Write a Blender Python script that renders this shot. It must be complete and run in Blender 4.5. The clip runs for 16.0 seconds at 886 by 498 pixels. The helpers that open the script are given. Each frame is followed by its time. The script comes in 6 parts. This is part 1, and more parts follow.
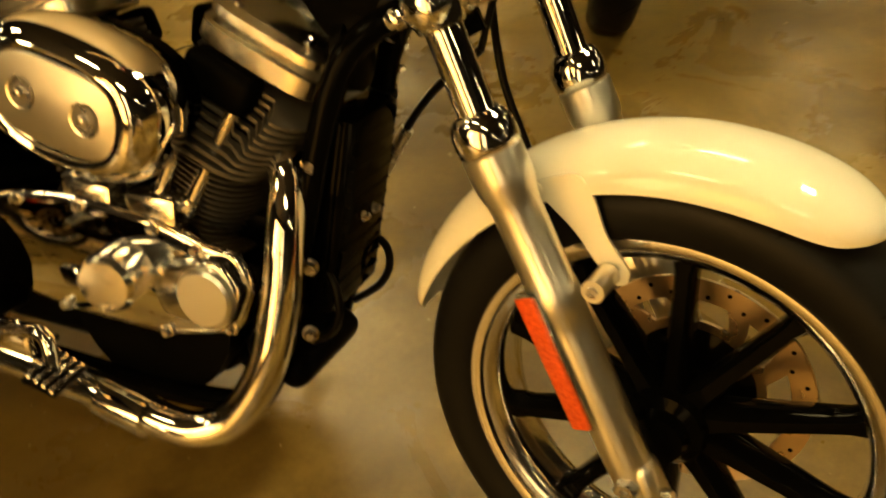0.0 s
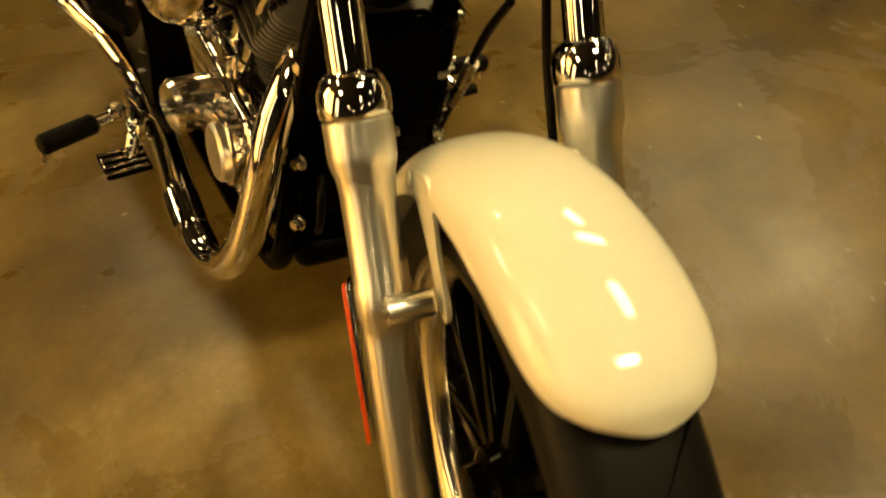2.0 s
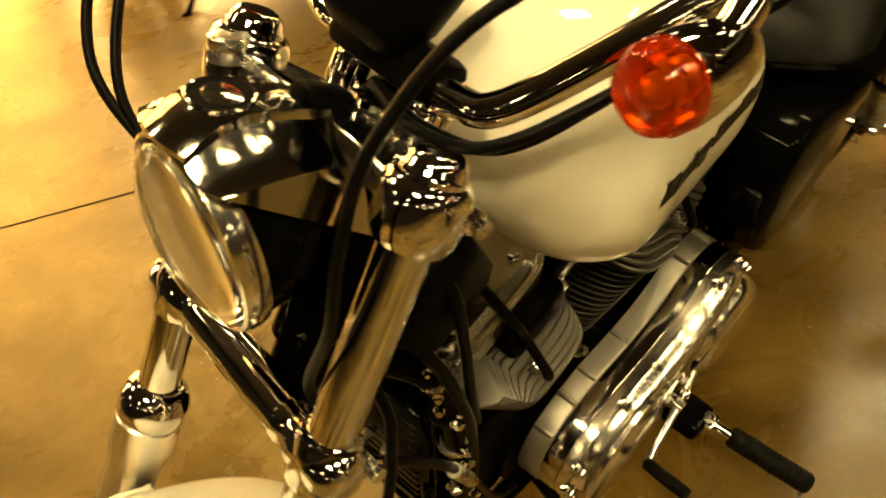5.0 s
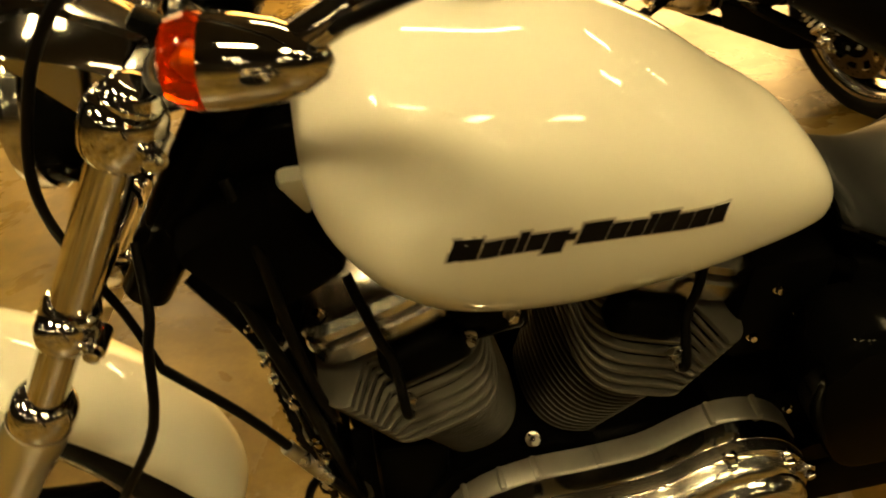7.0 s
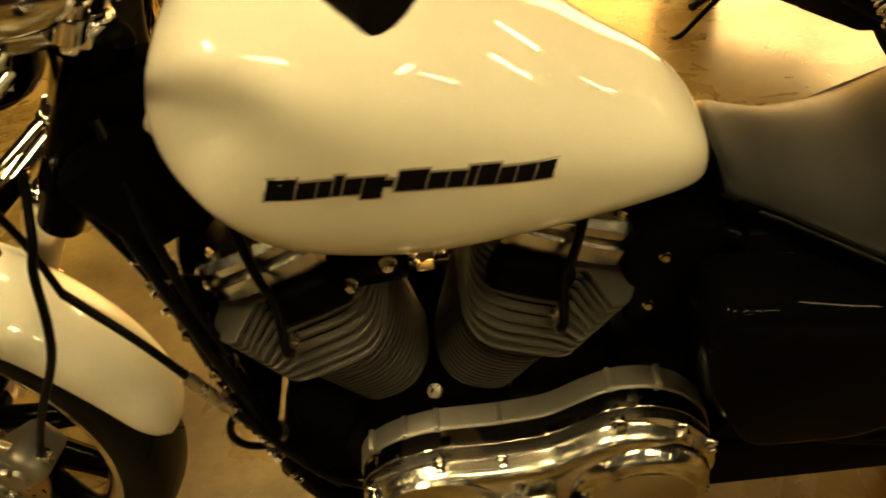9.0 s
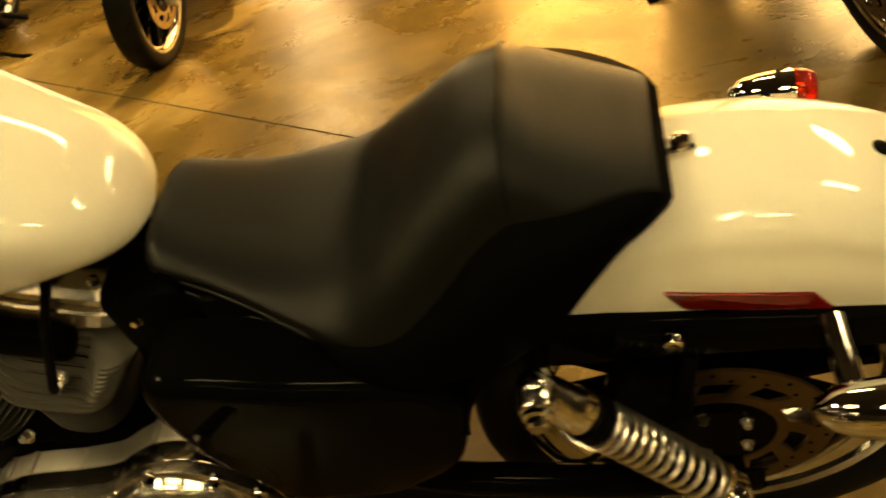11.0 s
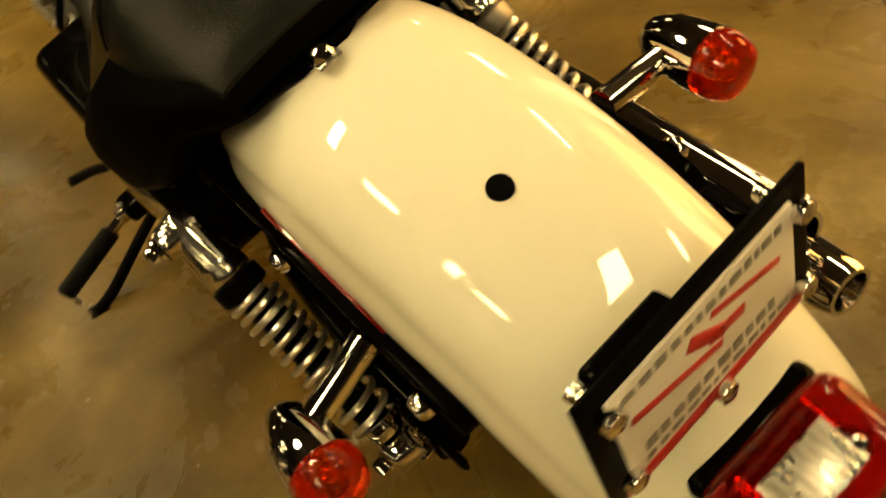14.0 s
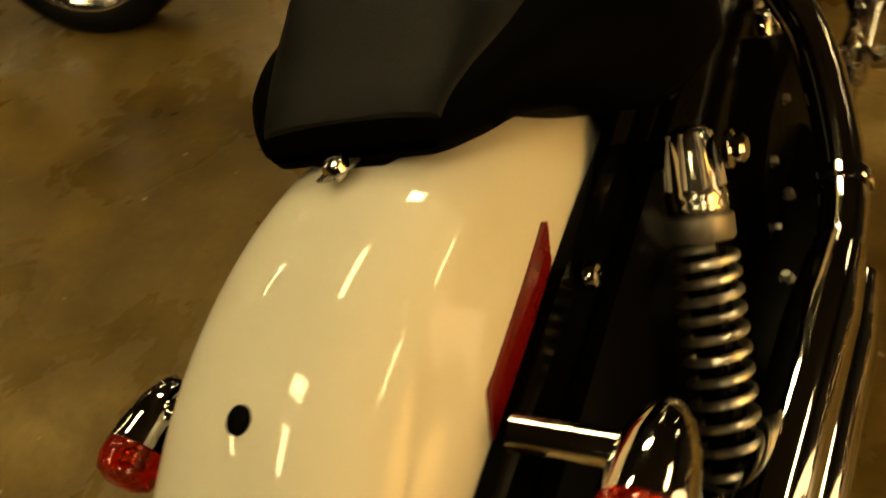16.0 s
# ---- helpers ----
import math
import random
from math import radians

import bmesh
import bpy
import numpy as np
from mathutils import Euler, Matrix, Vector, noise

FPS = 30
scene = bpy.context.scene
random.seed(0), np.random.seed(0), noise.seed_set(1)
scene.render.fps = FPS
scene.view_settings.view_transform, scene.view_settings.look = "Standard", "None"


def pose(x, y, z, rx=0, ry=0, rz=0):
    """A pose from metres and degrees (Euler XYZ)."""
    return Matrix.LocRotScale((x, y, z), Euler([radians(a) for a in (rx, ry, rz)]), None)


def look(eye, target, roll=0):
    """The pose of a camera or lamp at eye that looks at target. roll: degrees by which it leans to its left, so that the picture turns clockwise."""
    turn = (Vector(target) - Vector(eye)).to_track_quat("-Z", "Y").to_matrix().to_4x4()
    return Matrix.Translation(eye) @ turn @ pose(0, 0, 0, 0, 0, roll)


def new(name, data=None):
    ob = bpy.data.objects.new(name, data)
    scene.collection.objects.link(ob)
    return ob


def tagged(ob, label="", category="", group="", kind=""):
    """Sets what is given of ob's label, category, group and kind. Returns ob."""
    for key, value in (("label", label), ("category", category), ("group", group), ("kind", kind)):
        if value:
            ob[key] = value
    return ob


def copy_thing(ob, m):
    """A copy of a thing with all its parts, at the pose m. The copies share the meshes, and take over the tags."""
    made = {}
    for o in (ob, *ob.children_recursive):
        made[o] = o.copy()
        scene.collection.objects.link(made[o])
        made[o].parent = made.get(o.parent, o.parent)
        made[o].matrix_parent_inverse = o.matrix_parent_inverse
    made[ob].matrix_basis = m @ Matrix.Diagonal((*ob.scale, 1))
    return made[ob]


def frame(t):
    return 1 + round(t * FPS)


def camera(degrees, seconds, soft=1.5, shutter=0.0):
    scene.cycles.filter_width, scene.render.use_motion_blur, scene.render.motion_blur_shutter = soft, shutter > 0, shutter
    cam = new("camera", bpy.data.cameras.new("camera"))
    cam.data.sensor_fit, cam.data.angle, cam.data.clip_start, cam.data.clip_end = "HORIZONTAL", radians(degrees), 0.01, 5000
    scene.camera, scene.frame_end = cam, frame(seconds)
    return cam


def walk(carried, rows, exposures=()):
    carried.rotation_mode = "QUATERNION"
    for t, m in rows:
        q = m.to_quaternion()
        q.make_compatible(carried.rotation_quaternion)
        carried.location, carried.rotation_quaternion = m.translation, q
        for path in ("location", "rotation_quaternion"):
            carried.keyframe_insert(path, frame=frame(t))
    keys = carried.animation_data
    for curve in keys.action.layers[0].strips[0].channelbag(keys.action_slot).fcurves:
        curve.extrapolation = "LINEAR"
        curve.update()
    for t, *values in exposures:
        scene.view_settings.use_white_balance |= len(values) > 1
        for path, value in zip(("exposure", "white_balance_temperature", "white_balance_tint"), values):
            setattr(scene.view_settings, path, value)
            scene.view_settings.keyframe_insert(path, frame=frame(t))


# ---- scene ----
cam = camera(52.75, 16.0, soft=1.8, shutter=0.55)
# seconds, eye and turn in degrees
PATH = [
    (0.0, 1.6456, -0.6613, 1.1189, 50.33, 2.44, 21.09),
    (0.5, 1.8471, -0.5360, 1.0783, 46.70, 4.12, 32.26),
    (1.0, 1.9947, -0.4086, 1.0650, 43.73, 5.96, 42.51),
    (1.5, 2.0412, -0.3119, 1.0740, 44.07, 5.80, 51.29),
    (2.0, 2.0271, -0.1310, 1.1047, 43.87, 7.29, 62.01),
    (2.5, 1.9910, 0.0646, 1.1240, 43.94, 8.30, 75.37),
    (3.0, 1.9582, 0.2312, 1.1597, 44.69, 8.27, 88.77),
    (3.5, 1.9293, 0.3629, 1.1936, 46.87, 6.45, 99.48),
    (4.0, 1.8106, 0.4663, 1.2121, 48.64, 4.98, 109.13),
    (4.5, 1.6649, 0.5654, 1.2234, 49.46, 6.98, 119.86),
    (5.0, 1.5872, 0.7018, 1.2538, 50.79, 7.98, 130.99),
    (5.2, 1.5558, 0.7540, 1.2554, 50.94, 8.68, 134.55),
    (7.3, 1.0714, 1.0315, 1.1269, 59.68, 3.31, 173.68),
    (7.5, 1.0370, 1.0539, 1.1136, 59.62, 3.39, 175.63),
    (8.0, 0.9830, 1.0832, 1.1121, 59.38, 4.02, 177.96),
    (8.2, 0.9716, 1.0900, 1.1137, 59.62, 4.35, 178.28),
    (10.3, 0.4756, 1.0210, 1.1372, 56.50, 8.75, 178.47),
    (10.5, 0.3744, 1.0119, 1.1345, 56.42, 9.98, -179.90),
    (11.0, 0.0935, 0.9688, 1.0977, 57.28, 13.46, -172.55),
    (11.5, -0.0904, 0.9226, 1.0463, 56.18, 15.33, -168.17),
    (12.0, -0.1970, 0.8342, 1.0110, 54.26, 15.63, -165.81),
    (12.5, -0.3123, 0.7186, 0.9950, 52.27, 16.73, -160.19),
    (13.0, -0.4413, 0.6203, 0.9888, 50.61, 18.30, -149.65),
    (13.5, -0.5165, 0.5525, 0.9877, 50.25, 15.73, -138.47),
    (14.0, -0.5160, 0.4061, 0.9870, 48.65, 13.13, -125.29),
    (14.5, -0.4970, 0.2614, 0.9958, 46.40, 12.16, -110.68),
    (15.0, -0.4917, 0.1160, 1.0236, 45.94, 11.74, -94.04),
    (15.5, -0.4448, -0.0035, 1.0490, 46.55, 8.76, -80.35),
    (16.0, -0.3310, -0.1227, 1.0626, 45.85, 9.19, -66.62),
]
EXPOSURES = [(0.0, 0.36), (2.5, 0.22), (3.5, 0.15), (4.2, 0.42), (5.0, 0.72), (7.3, 0.3), (8.2, 0.4), (10.3, 0.42), (12.0, 0.36), (13.5, 0.42), (14.3, 0.34), (15.0, -0.2), (16.0, -0.4)]
walk(cam, [(row[0], pose(*row[1:])) for row in PATH], EXPOSURES)

# ---- light: a dark hall under rows of warm ceiling lights ----
world = bpy.data.worlds.new("world")
scene.world = world
world.use_nodes = True
world.node_tree.nodes["Background"].inputs[0].default_value = (0.9, 0.65, 0.35, 1)
world.node_tree.nodes["Background"].inputs[1].default_value = 0.0

LAMP_WATTS = 46.0
LAMP_HEIGHT = 4.0
LAMP_LONG, LAMP_WIDE = 1.0, 0.40
SHOP_FRONT = -5.8
WINDOW_GLOW = 7.5
WINDOW_COLOUR = (1.0, 0.49, 0.09)
SPOT_WATTS = 1150.0
SPOT_COLOUR = (1.0, 0.62, 0.21)
LAMP_COLOUR = (1.0, 0.745, 0.32)

# ---- materials ----
def material(name, base, rough=0.5, metal=0.0, coat=0.0, second=None, scale=8.0, amount=0.5, bump=0.0, bump_scale=60.0, rough_var=0.0, detail=6.0, spec=0.5, stretch=None):
    """A surface with two scales of colour, a varying gloss and a fine relief."""
    m = bpy.data.materials.new(name)
    m.use_nodes = True
    nt = m.node_tree
    b = nt.nodes["Principled BSDF"]
    b.inputs["Base Color"].default_value = (*base, 1)
    b.inputs["Roughness"].default_value = rough
    b.inputs["Metallic"].default_value = metal
    b.inputs["Coat Weight"].default_value = coat
    b.inputs["Coat Roughness"].default_value = 0.015
    b.inputs["Specular IOR Level"].default_value = spec
    co = nt.nodes.new("ShaderNodeTexCoord")
    place = co.outputs["Object"]
    if stretch:
        mp = nt.nodes.new("ShaderNodeMapping")
        mp.inputs["Scale"].default_value = stretch
        nt.links.new(place, mp.inputs["Vector"])
        place = mp.outputs["Vector"]
    if second or rough_var:
        n = nt.nodes.new("ShaderNodeTexNoise")
        n.inputs["Scale"].default_value, n.inputs["Detail"].default_value = scale, detail
        nt.links.new(place, n.inputs["Vector"])
        r = nt.nodes.new("ShaderNodeMapRange")
        r.inputs[1].default_value, r.inputs[2].default_value = 0.35, 0.68
        nt.links.new(n.outputs["Fac"], r.inputs[0])
        if second:
            mix = nt.nodes.new("ShaderNodeMix")
            mix.data_type = "RGBA"
            mix.inputs["A"].default_value, mix.inputs["B"].default_value = (*base, 1), (*[x + (y - x) * amount for x, y in zip(base, second)], 1)
            nt.links.new(r.outputs[0], mix.inputs["Factor"])
            nt.links.new(mix.outputs["Result"], b.inputs["Base Color"])
        if rough_var:
            q = nt.nodes.new("ShaderNodeMapRange")
            q.inputs[3].default_value, q.inputs[4].default_value = max(rough - rough_var, 0.02), rough + rough_var
            nt.links.new(n.outputs["Fac"], q.inputs[0])
            nt.links.new(q.outputs[0], b.inputs["Roughness"])
    if bump:
        n2 = nt.nodes.new("ShaderNodeTexNoise")
        n2.inputs["Scale"].default_value, n2.inputs["Detail"].default_value = bump_scale, 4
        nt.links.new(place, n2.inputs["Vector"])
        bp = nt.nodes.new("ShaderNodeBump")
        bp.inputs["Strength"].default_value, bp.inputs["Distance"].default_value = bump, 0.002
        nt.links.new(n2.outputs["Fac"], bp.inputs["Height"])
        nt.links.new(bp.outputs["Normal"], b.inputs["Normal"])
    return m


PAINT = material("white_paint", (0.80, 0.785, 0.67), 0.5, 0, 1.0, (0.77, 0.755, 0.64), 3.0, 0.4, spec=0.05)
CHROME = material("chrome", (0.69, 0.68, 0.665), 0.045, 1.0, rough_var=0.015, scale=30)
ALU = material("brushed_aluminium", (0.80, 0.785, 0.755), 0.30, 1.0, second=(0.82, 0.80, 0.76), scale=40, rough_var=0.03, bump=0.04, bump_scale=300, stretch=(1, 1, 1))
CAST = material("cast_aluminium", (0.33, 0.315, 0.29), 0.42, 0.85, second=(0.26, 0.245, 0.225), scale=30, rough_var=0.1, bump=0.15, bump_scale=500)
LAMP_MIRROR = material("lamp_mirror", (0.90, 0.88, 0.82), 0.10, 1.0, rough_var=0.04, scale=40)
SATIN_ALU = material("satin_aluminium", (0.54, 0.52, 0.48), 0.38, 1.0, second=(0.48, 0.46, 0.42), scale=30, rough_var=0.04, bump=0.05, bump_scale=400)
COVER = material("satin_chrome", (0.44, 0.43, 0.41), 0.10, 1.0, rough_var=0.03, scale=40)
POLISHED = material("polished_aluminium", (0.72, 0.70, 0.665), 0.16, 1.0, second=(0.66, 0.64, 0.605), scale=15, rough_var=0.04)
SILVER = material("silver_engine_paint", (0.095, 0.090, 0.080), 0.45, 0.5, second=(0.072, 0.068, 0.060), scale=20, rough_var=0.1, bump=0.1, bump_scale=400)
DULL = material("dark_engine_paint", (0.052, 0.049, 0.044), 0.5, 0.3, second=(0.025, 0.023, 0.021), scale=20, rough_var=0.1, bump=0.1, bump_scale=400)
BLACK = material("black_gloss_paint", (0.0012, 0.0012, 0.0012), 0.09, 0, 0.0, (0.002, 0.002, 0.002), 10, 1.0, rough_var=0.03, spec=0.022)
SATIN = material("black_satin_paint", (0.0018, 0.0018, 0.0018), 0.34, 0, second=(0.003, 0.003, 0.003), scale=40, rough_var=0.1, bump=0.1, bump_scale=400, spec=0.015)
RUBBER = material("tyre_rubber", (0.0045, 0.0044, 0.0043), 0.41, 0, second=(0.0085, 0.0082, 0.0079), scale=12, rough_var=0.1, bump=0.2, bump_scale=500, spec=0.09)
GRIP = material("grip_rubber", (0.003, 0.003, 0.003), 0.5, bump=0.2, bump_scale=400, spec=0.08)
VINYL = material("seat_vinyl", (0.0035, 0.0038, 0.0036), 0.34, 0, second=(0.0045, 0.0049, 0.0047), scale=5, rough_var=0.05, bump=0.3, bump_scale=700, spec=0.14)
# darker, duller vinyl for the sides; on the rear face it stands for shade
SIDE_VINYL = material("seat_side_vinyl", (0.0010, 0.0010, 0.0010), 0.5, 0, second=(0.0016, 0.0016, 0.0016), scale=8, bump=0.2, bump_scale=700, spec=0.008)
STEEL = material("steel", (0.5, 0.48, 0.45), 0.28, 1.0, second=(0.36, 0.34, 0.31), scale=60, rough_var=0.1)
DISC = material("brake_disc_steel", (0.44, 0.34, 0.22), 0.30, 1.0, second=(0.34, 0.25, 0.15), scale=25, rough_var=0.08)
# rear disc steel, darkened in its colour for the dimmer light there
REAR_DISC = material("dimmed_disc_steel", (0.20, 0.15, 0.09), 0.36, 1.0, second=(0.14, 0.10, 0.06), scale=25, rough_var=0.08)
CASE = material("buffed_case_aluminium", (0.68, 0.66, 0.62), 0.22, 1.0, second=(0.62, 0.60, 0.56), scale=15, rough_var=0.04)
ROCKER = material("polished_rocker_cover", (0.56, 0.54, 0.50), 0.24, 1.0, second=(0.46, 0.44, 0.40), scale=20, rough_var=0.06)
DARK = material("dark_plastic", (0.0015, 0.0015, 0.0015), 0.5, bump=0.1, spec=0.02)
CABLE = material("cable_sheath", (0.002, 0.002, 0.002), 0.38, spec=0.08)


def concrete():
    """Polished, acid-stained concrete: clouds, blotches, fine speckle, an uneven gloss."""
    m = bpy.data.materials.new("stained_concrete")
    m.use_nodes = True
    nt = m.node_tree
    b = nt.nodes["Principled BSDF"]
    co = nt.nodes.new("ShaderNodeTexCoord").outputs["Object"]

    def tex(scale, detail, rough=0.6, distort=0.0):
        n = nt.nodes.new("ShaderNodeTexNoise")
        n.inputs["Scale"].default_value, n.inputs["Detail"].default_value = scale, detail
        n.inputs["Roughness"].default_value, n.inputs["Distortion"].default_value = rough, distort
        nt.links.new(co, n.inputs["Vector"])
        return n.outputs["Fac"]

    def ramp(fac, stops):
        r = nt.nodes.new("ShaderNodeValToRGB")
        e = r.color_ramp.elements
        for k, (at, col) in enumerate(stops):
            el = e[k] if k < 2 else e.new(at)
            el.position, el.color = at, (*col, 1)
        nt.links.new(fac, r.inputs[0])
        return r.outputs[0]

    def mix(a, c, fac, kind="MIX"):
        x = nt.nodes.new("ShaderNodeMix")
        x.data_type, x.blend_type = "RGBA", kind
        if isinstance(fac, float):
            x.inputs["Factor"].default_value = fac
        else:
            nt.links.new(fac, x.inputs["Factor"])
        nt.links.new(a, x.inputs["A"])
        nt.links.new(c, x.inputs["B"])
        return x.outputs["Result"]
    clouds = ramp(tex(1.3, 7, 0.6, 0.35), [(0.28, (0.038, 0.022, 0.004)), (0.42, (0.112, 0.073, 0.014)), (0.55, (0.170, 0.118, 0.030)), (0.69, (0.31, 0.235, 0.088))])
    blotch = ramp(tex(5.0, 7, 0.62, 0.5), [(0.28, (0.56, 0.51, 0.40)), (0.50, (1.0, 0.99, 0.96)), (0.74, (1.32, 1.29, 1.20))])
    fine = ramp(tex(60, 4, 0.7), [(0.30, (0.80, 0.78, 0.74)), (0.55, (1.0, 1.0, 1.0)), (0.75, (1.15, 1.15, 1.12))])
    broad = ramp(tex(0.75, 4, 0.55, 0.8), [(0.32, (0.50, 0.47, 0.38)), (0.50, (1.0, 0.99, 0.97)), (0.66, (1.34, 1.34, 1.30))])
    col = mix(mix(mix(clouds, broad, 0.8, "MULTIPLY"), blotch, 0.85, "MULTIPLY"), fine, 0.6, "MULTIPLY")
    flecks = ramp(tex(34, 2, 0.5), [(0.735, (0.0, 0.0, 0.0)), (0.76, (1.0, 1.0, 1.0))])
    pale = nt.nodes.new("ShaderNodeRGB")
    pale.outputs[0].default_value = (0.34, 0.28, 0.16, 1)
    col = mix(col, pale.outputs[0], flecks)
    nt.links.new(col, b.inputs["Base Color"])
    g = nt.nodes.new("ShaderNodeMapRange")
    g.inputs[1].default_value, g.inputs[2].default_value, g.inputs[3].default_value, g.inputs[4].default_value = 0.3, 0.7, 0.19, 0.40
    nt.links.new(tex(3.0, 6, 0.65, 0.6), g.inputs[0])
    nt.links.new(g.outputs[0], b.inputs["Roughness"])
    bm_ = nt.nodes.new("ShaderNodeBump")
    b.inputs["Specular IOR Level"].default_value = 0.38
    bm_.inputs["Strength"].default_value, bm_.inputs["Distance"].default_value = 0.12, 0.004
    nt.links.new(tex(14, 5), bm_.inputs["Height"])
    nt.links.new(bm_.outputs["Normal"], b.inputs["Normal"])
    return m


FLOOR = concrete()
JOINT = material("joint_filler", (0.020, 0.014, 0.007), 0.7, second=(0.035, 0.025, 0.012), scale=15)
WALLMAT = material("wall_paint", (0.022, 0.018, 0.014), 0.7, second=(0.015, 0.012, 0.009), scale=2)
GLOW_PANE = bpy.data.materials.new("lit_window")
GLOW_PANE.use_nodes = True
_p = GLOW_PANE.node_tree.nodes["Principled BSDF"]
_p.inputs["Base Color"].default_value = (0.5, 0.4, 0.25, 1)
_p.inputs["Emission Color"].default_value = (*WINDOW_COLOUR, 1)
_p.inputs["Emission Strength"].default_value = WINDOW_GLOW
SIDE_PANE = GLOW_PANE.copy()
SIDE_PANE.name = "side_window_light"
SIDE_PANE.node_tree.nodes["Principled BSDF"].inputs["Emission Color"].default_value = (1.0, 0.66, 0.27, 1)
SIDE_PANE.node_tree.nodes["Principled BSDF"].inputs["Emission Strength"].default_value = WINDOW_GLOW * 0.55
WEST_PANE = SIDE_PANE.copy()
WEST_PANE.name = "west_window_light"
WEST_PANE.node_tree.nodes["Principled BSDF"].inputs["Emission Color"].default_value = (1.0, 0.58, 0.18, 1)
WEST_PANE.node_tree.nodes["Principled BSDF"].inputs["Emission Strength"].default_value = WINDOW_GLOW * 1.3
CEILMAT = material("ceiling_paint", (0.010, 0.009, 0.008), 0.9, second=(0.014, 0.012, 0.010), scale=2)


def lens_material(name, colour, rough=0.08):
    m = material(name, colour, rough, 0, 0.0, tuple(c * 0.7 for c in colour), 60, 1.0, bump=0.35, bump_scale=90, spec=0.10)
    b = m.node_tree.nodes["Principled BSDF"]
    b.inputs["Transmission Weight"].default_value = 0.88
    b.inputs["IOR"].default_value = 1.45
    return m


AMBER = lens_material("amber_lens", (0.92, 0.065, 0.0))
REAR_AMBER = lens_material("deep_amber_lens", (0.80, 0.022, 0.0))
RED = lens_material("red_lens", (0.54, 0.005, 0.002))
REFLECT_O = material("orange_reflector", (0.75, 0.10, 0.015), 0.25, 0, 0.5, (0.55, 0.06, 0.01), 200, 1.0)
REFLECT_R = material("red_reflector", (0.13, 0.003, 0.002), 0.18, 0, 0.3, (0.17, 0.004, 0.003), 200, 1.0)

# ---- helpers for meshes ----
LEAN = 15.55
BIKE = pose(0, 0, -0.003, -LEAN, 0, 0)
RAKE, STEER = radians(30.5), radians(12.0)
AXLE = Vector((1.62, -0.008, 0.302))
LEG_RAKE, LEG_STEER, LEG_AXLE = radians(29.6), radians(12.0), Vector((1.620, -0.008, 0.302))
# from the fork's own axes (ahead of it, to the left, up along it; from the axle) to the motorcycle's
_ax = Matrix(((math.cos(RAKE), 0, -math.sin(RAKE)), (0, 1, 0), (math.sin(RAKE), 0, math.cos(RAKE)))).to_4x4()
FORK = Matrix.Translation(AXLE) @ _ax @ Matrix.Translation((-0.05, 0, 0)) @ Matrix.Rotation(-STEER, 4, "Z") @ Matrix.Translation((0.05, 0, 0))
_leg = Matrix(((math.cos(LEG_RAKE), 0, -math.sin(LEG_RAKE)), (0, 1, 0), (math.sin(LEG_RAKE), 0, math.cos(LEG_RAKE)))).to_4x4()
WHEEL = Matrix.Translation(LEG_AXLE) @ _leg @ Matrix.Translation((-0.05, 0, 0)) @ Matrix.Rotation(-LEG_STEER, 4, "Z") @ Matrix.Translation((0.05, 0, 0))
LEGS = WHEEL @ Matrix.Translation((-0.0085, 0, -0.003))
REAR = Matrix.Translation((0.055, 0, 0.30))
UNIT = Matrix.Identity(4)


def part(name, bm, mat, parent=None, label="", xf=None, smooth=40.0):
    """Links a bmesh as one mesh object under a thing or a part."""
    if xf is not None:
        bmesh.ops.transform(bm, matrix=xf, verts=bm.verts)
        if xf.to_3x3().determinant() < 0:
            bmesh.ops.reverse_faces(bm, faces=bm.faces)
    me = bpy.data.meshes.new(name)
    bm.normal_update()
    for f in bm.faces:
        f.smooth = smooth > 0
    if smooth:
        for e in bm.edges:
            if len(e.link_faces) == 2 and e.calc_face_angle(0) > radians(smooth):
                e.smooth = False
    bm.to_mesh(me)
    bm.free()
    me.materials.append(mat)
    ob = new(name, me)
    if parent:
        ob.parent = parent
    if label:
        tagged(ob, label)
    return ob


def rings(rows, closed=True, caps=True, bm=None):
    """A skin over rows of points, each row a ring."""
    bm = bm or bmesh.new()
    vs = [[bm.verts.new(p) for p in r] for r in rows]
    n = len(vs[0])
    for a, b in zip(vs, vs[1:]):
        for i in range(n if closed else n - 1):
            j = (i + 1) % n
            bm.faces.new((a[i], a[j], b[j], b[i]))
    if caps and closed:
        bm.faces.new(list(reversed(vs[0])))
        bm.faces.new(vs[-1])
    bmesh.ops.recalc_face_normals(bm, faces=bm.faces)
    return bm


def basis(way):
    z = Vector(way).normalized()
    x = z.orthogonal().normalized()
    return x, z.cross(x), z


def spin(profile, at=(0, 0, 0), way=(0, 0, 1), seg=32, bm=None):
    """Turns rows of (radius, height) about an axis."""
    x, y, z = basis(way)
    at = Vector(at)
    rows = []
    for r, h in profile:
        r = max(r, 1e-5)
        rows.append([at + z * h + (x * math.cos(t) + y * math.sin(t)) * r for t in (2 * math.pi * i / seg for i in range(seg))])
    return rings(rows, bm=bm)


def hoop(profile, at=(0, 0, 0), way=(0, 0, 1), seg=48):
    """A ring turned from a closed profile, open in its middle."""
    bm = spin(list(profile) + [profile[0]], at, way, seg)
    for f in list(bm.faces):
        if len(f.verts) > 4:
            bm.faces.remove(f)
    bmesh.ops.remove_doubles(bm, verts=bm.verts, dist=1e-6)
    bmesh.ops.recalc_face_normals(bm, faces=bm.faces)
    return bm


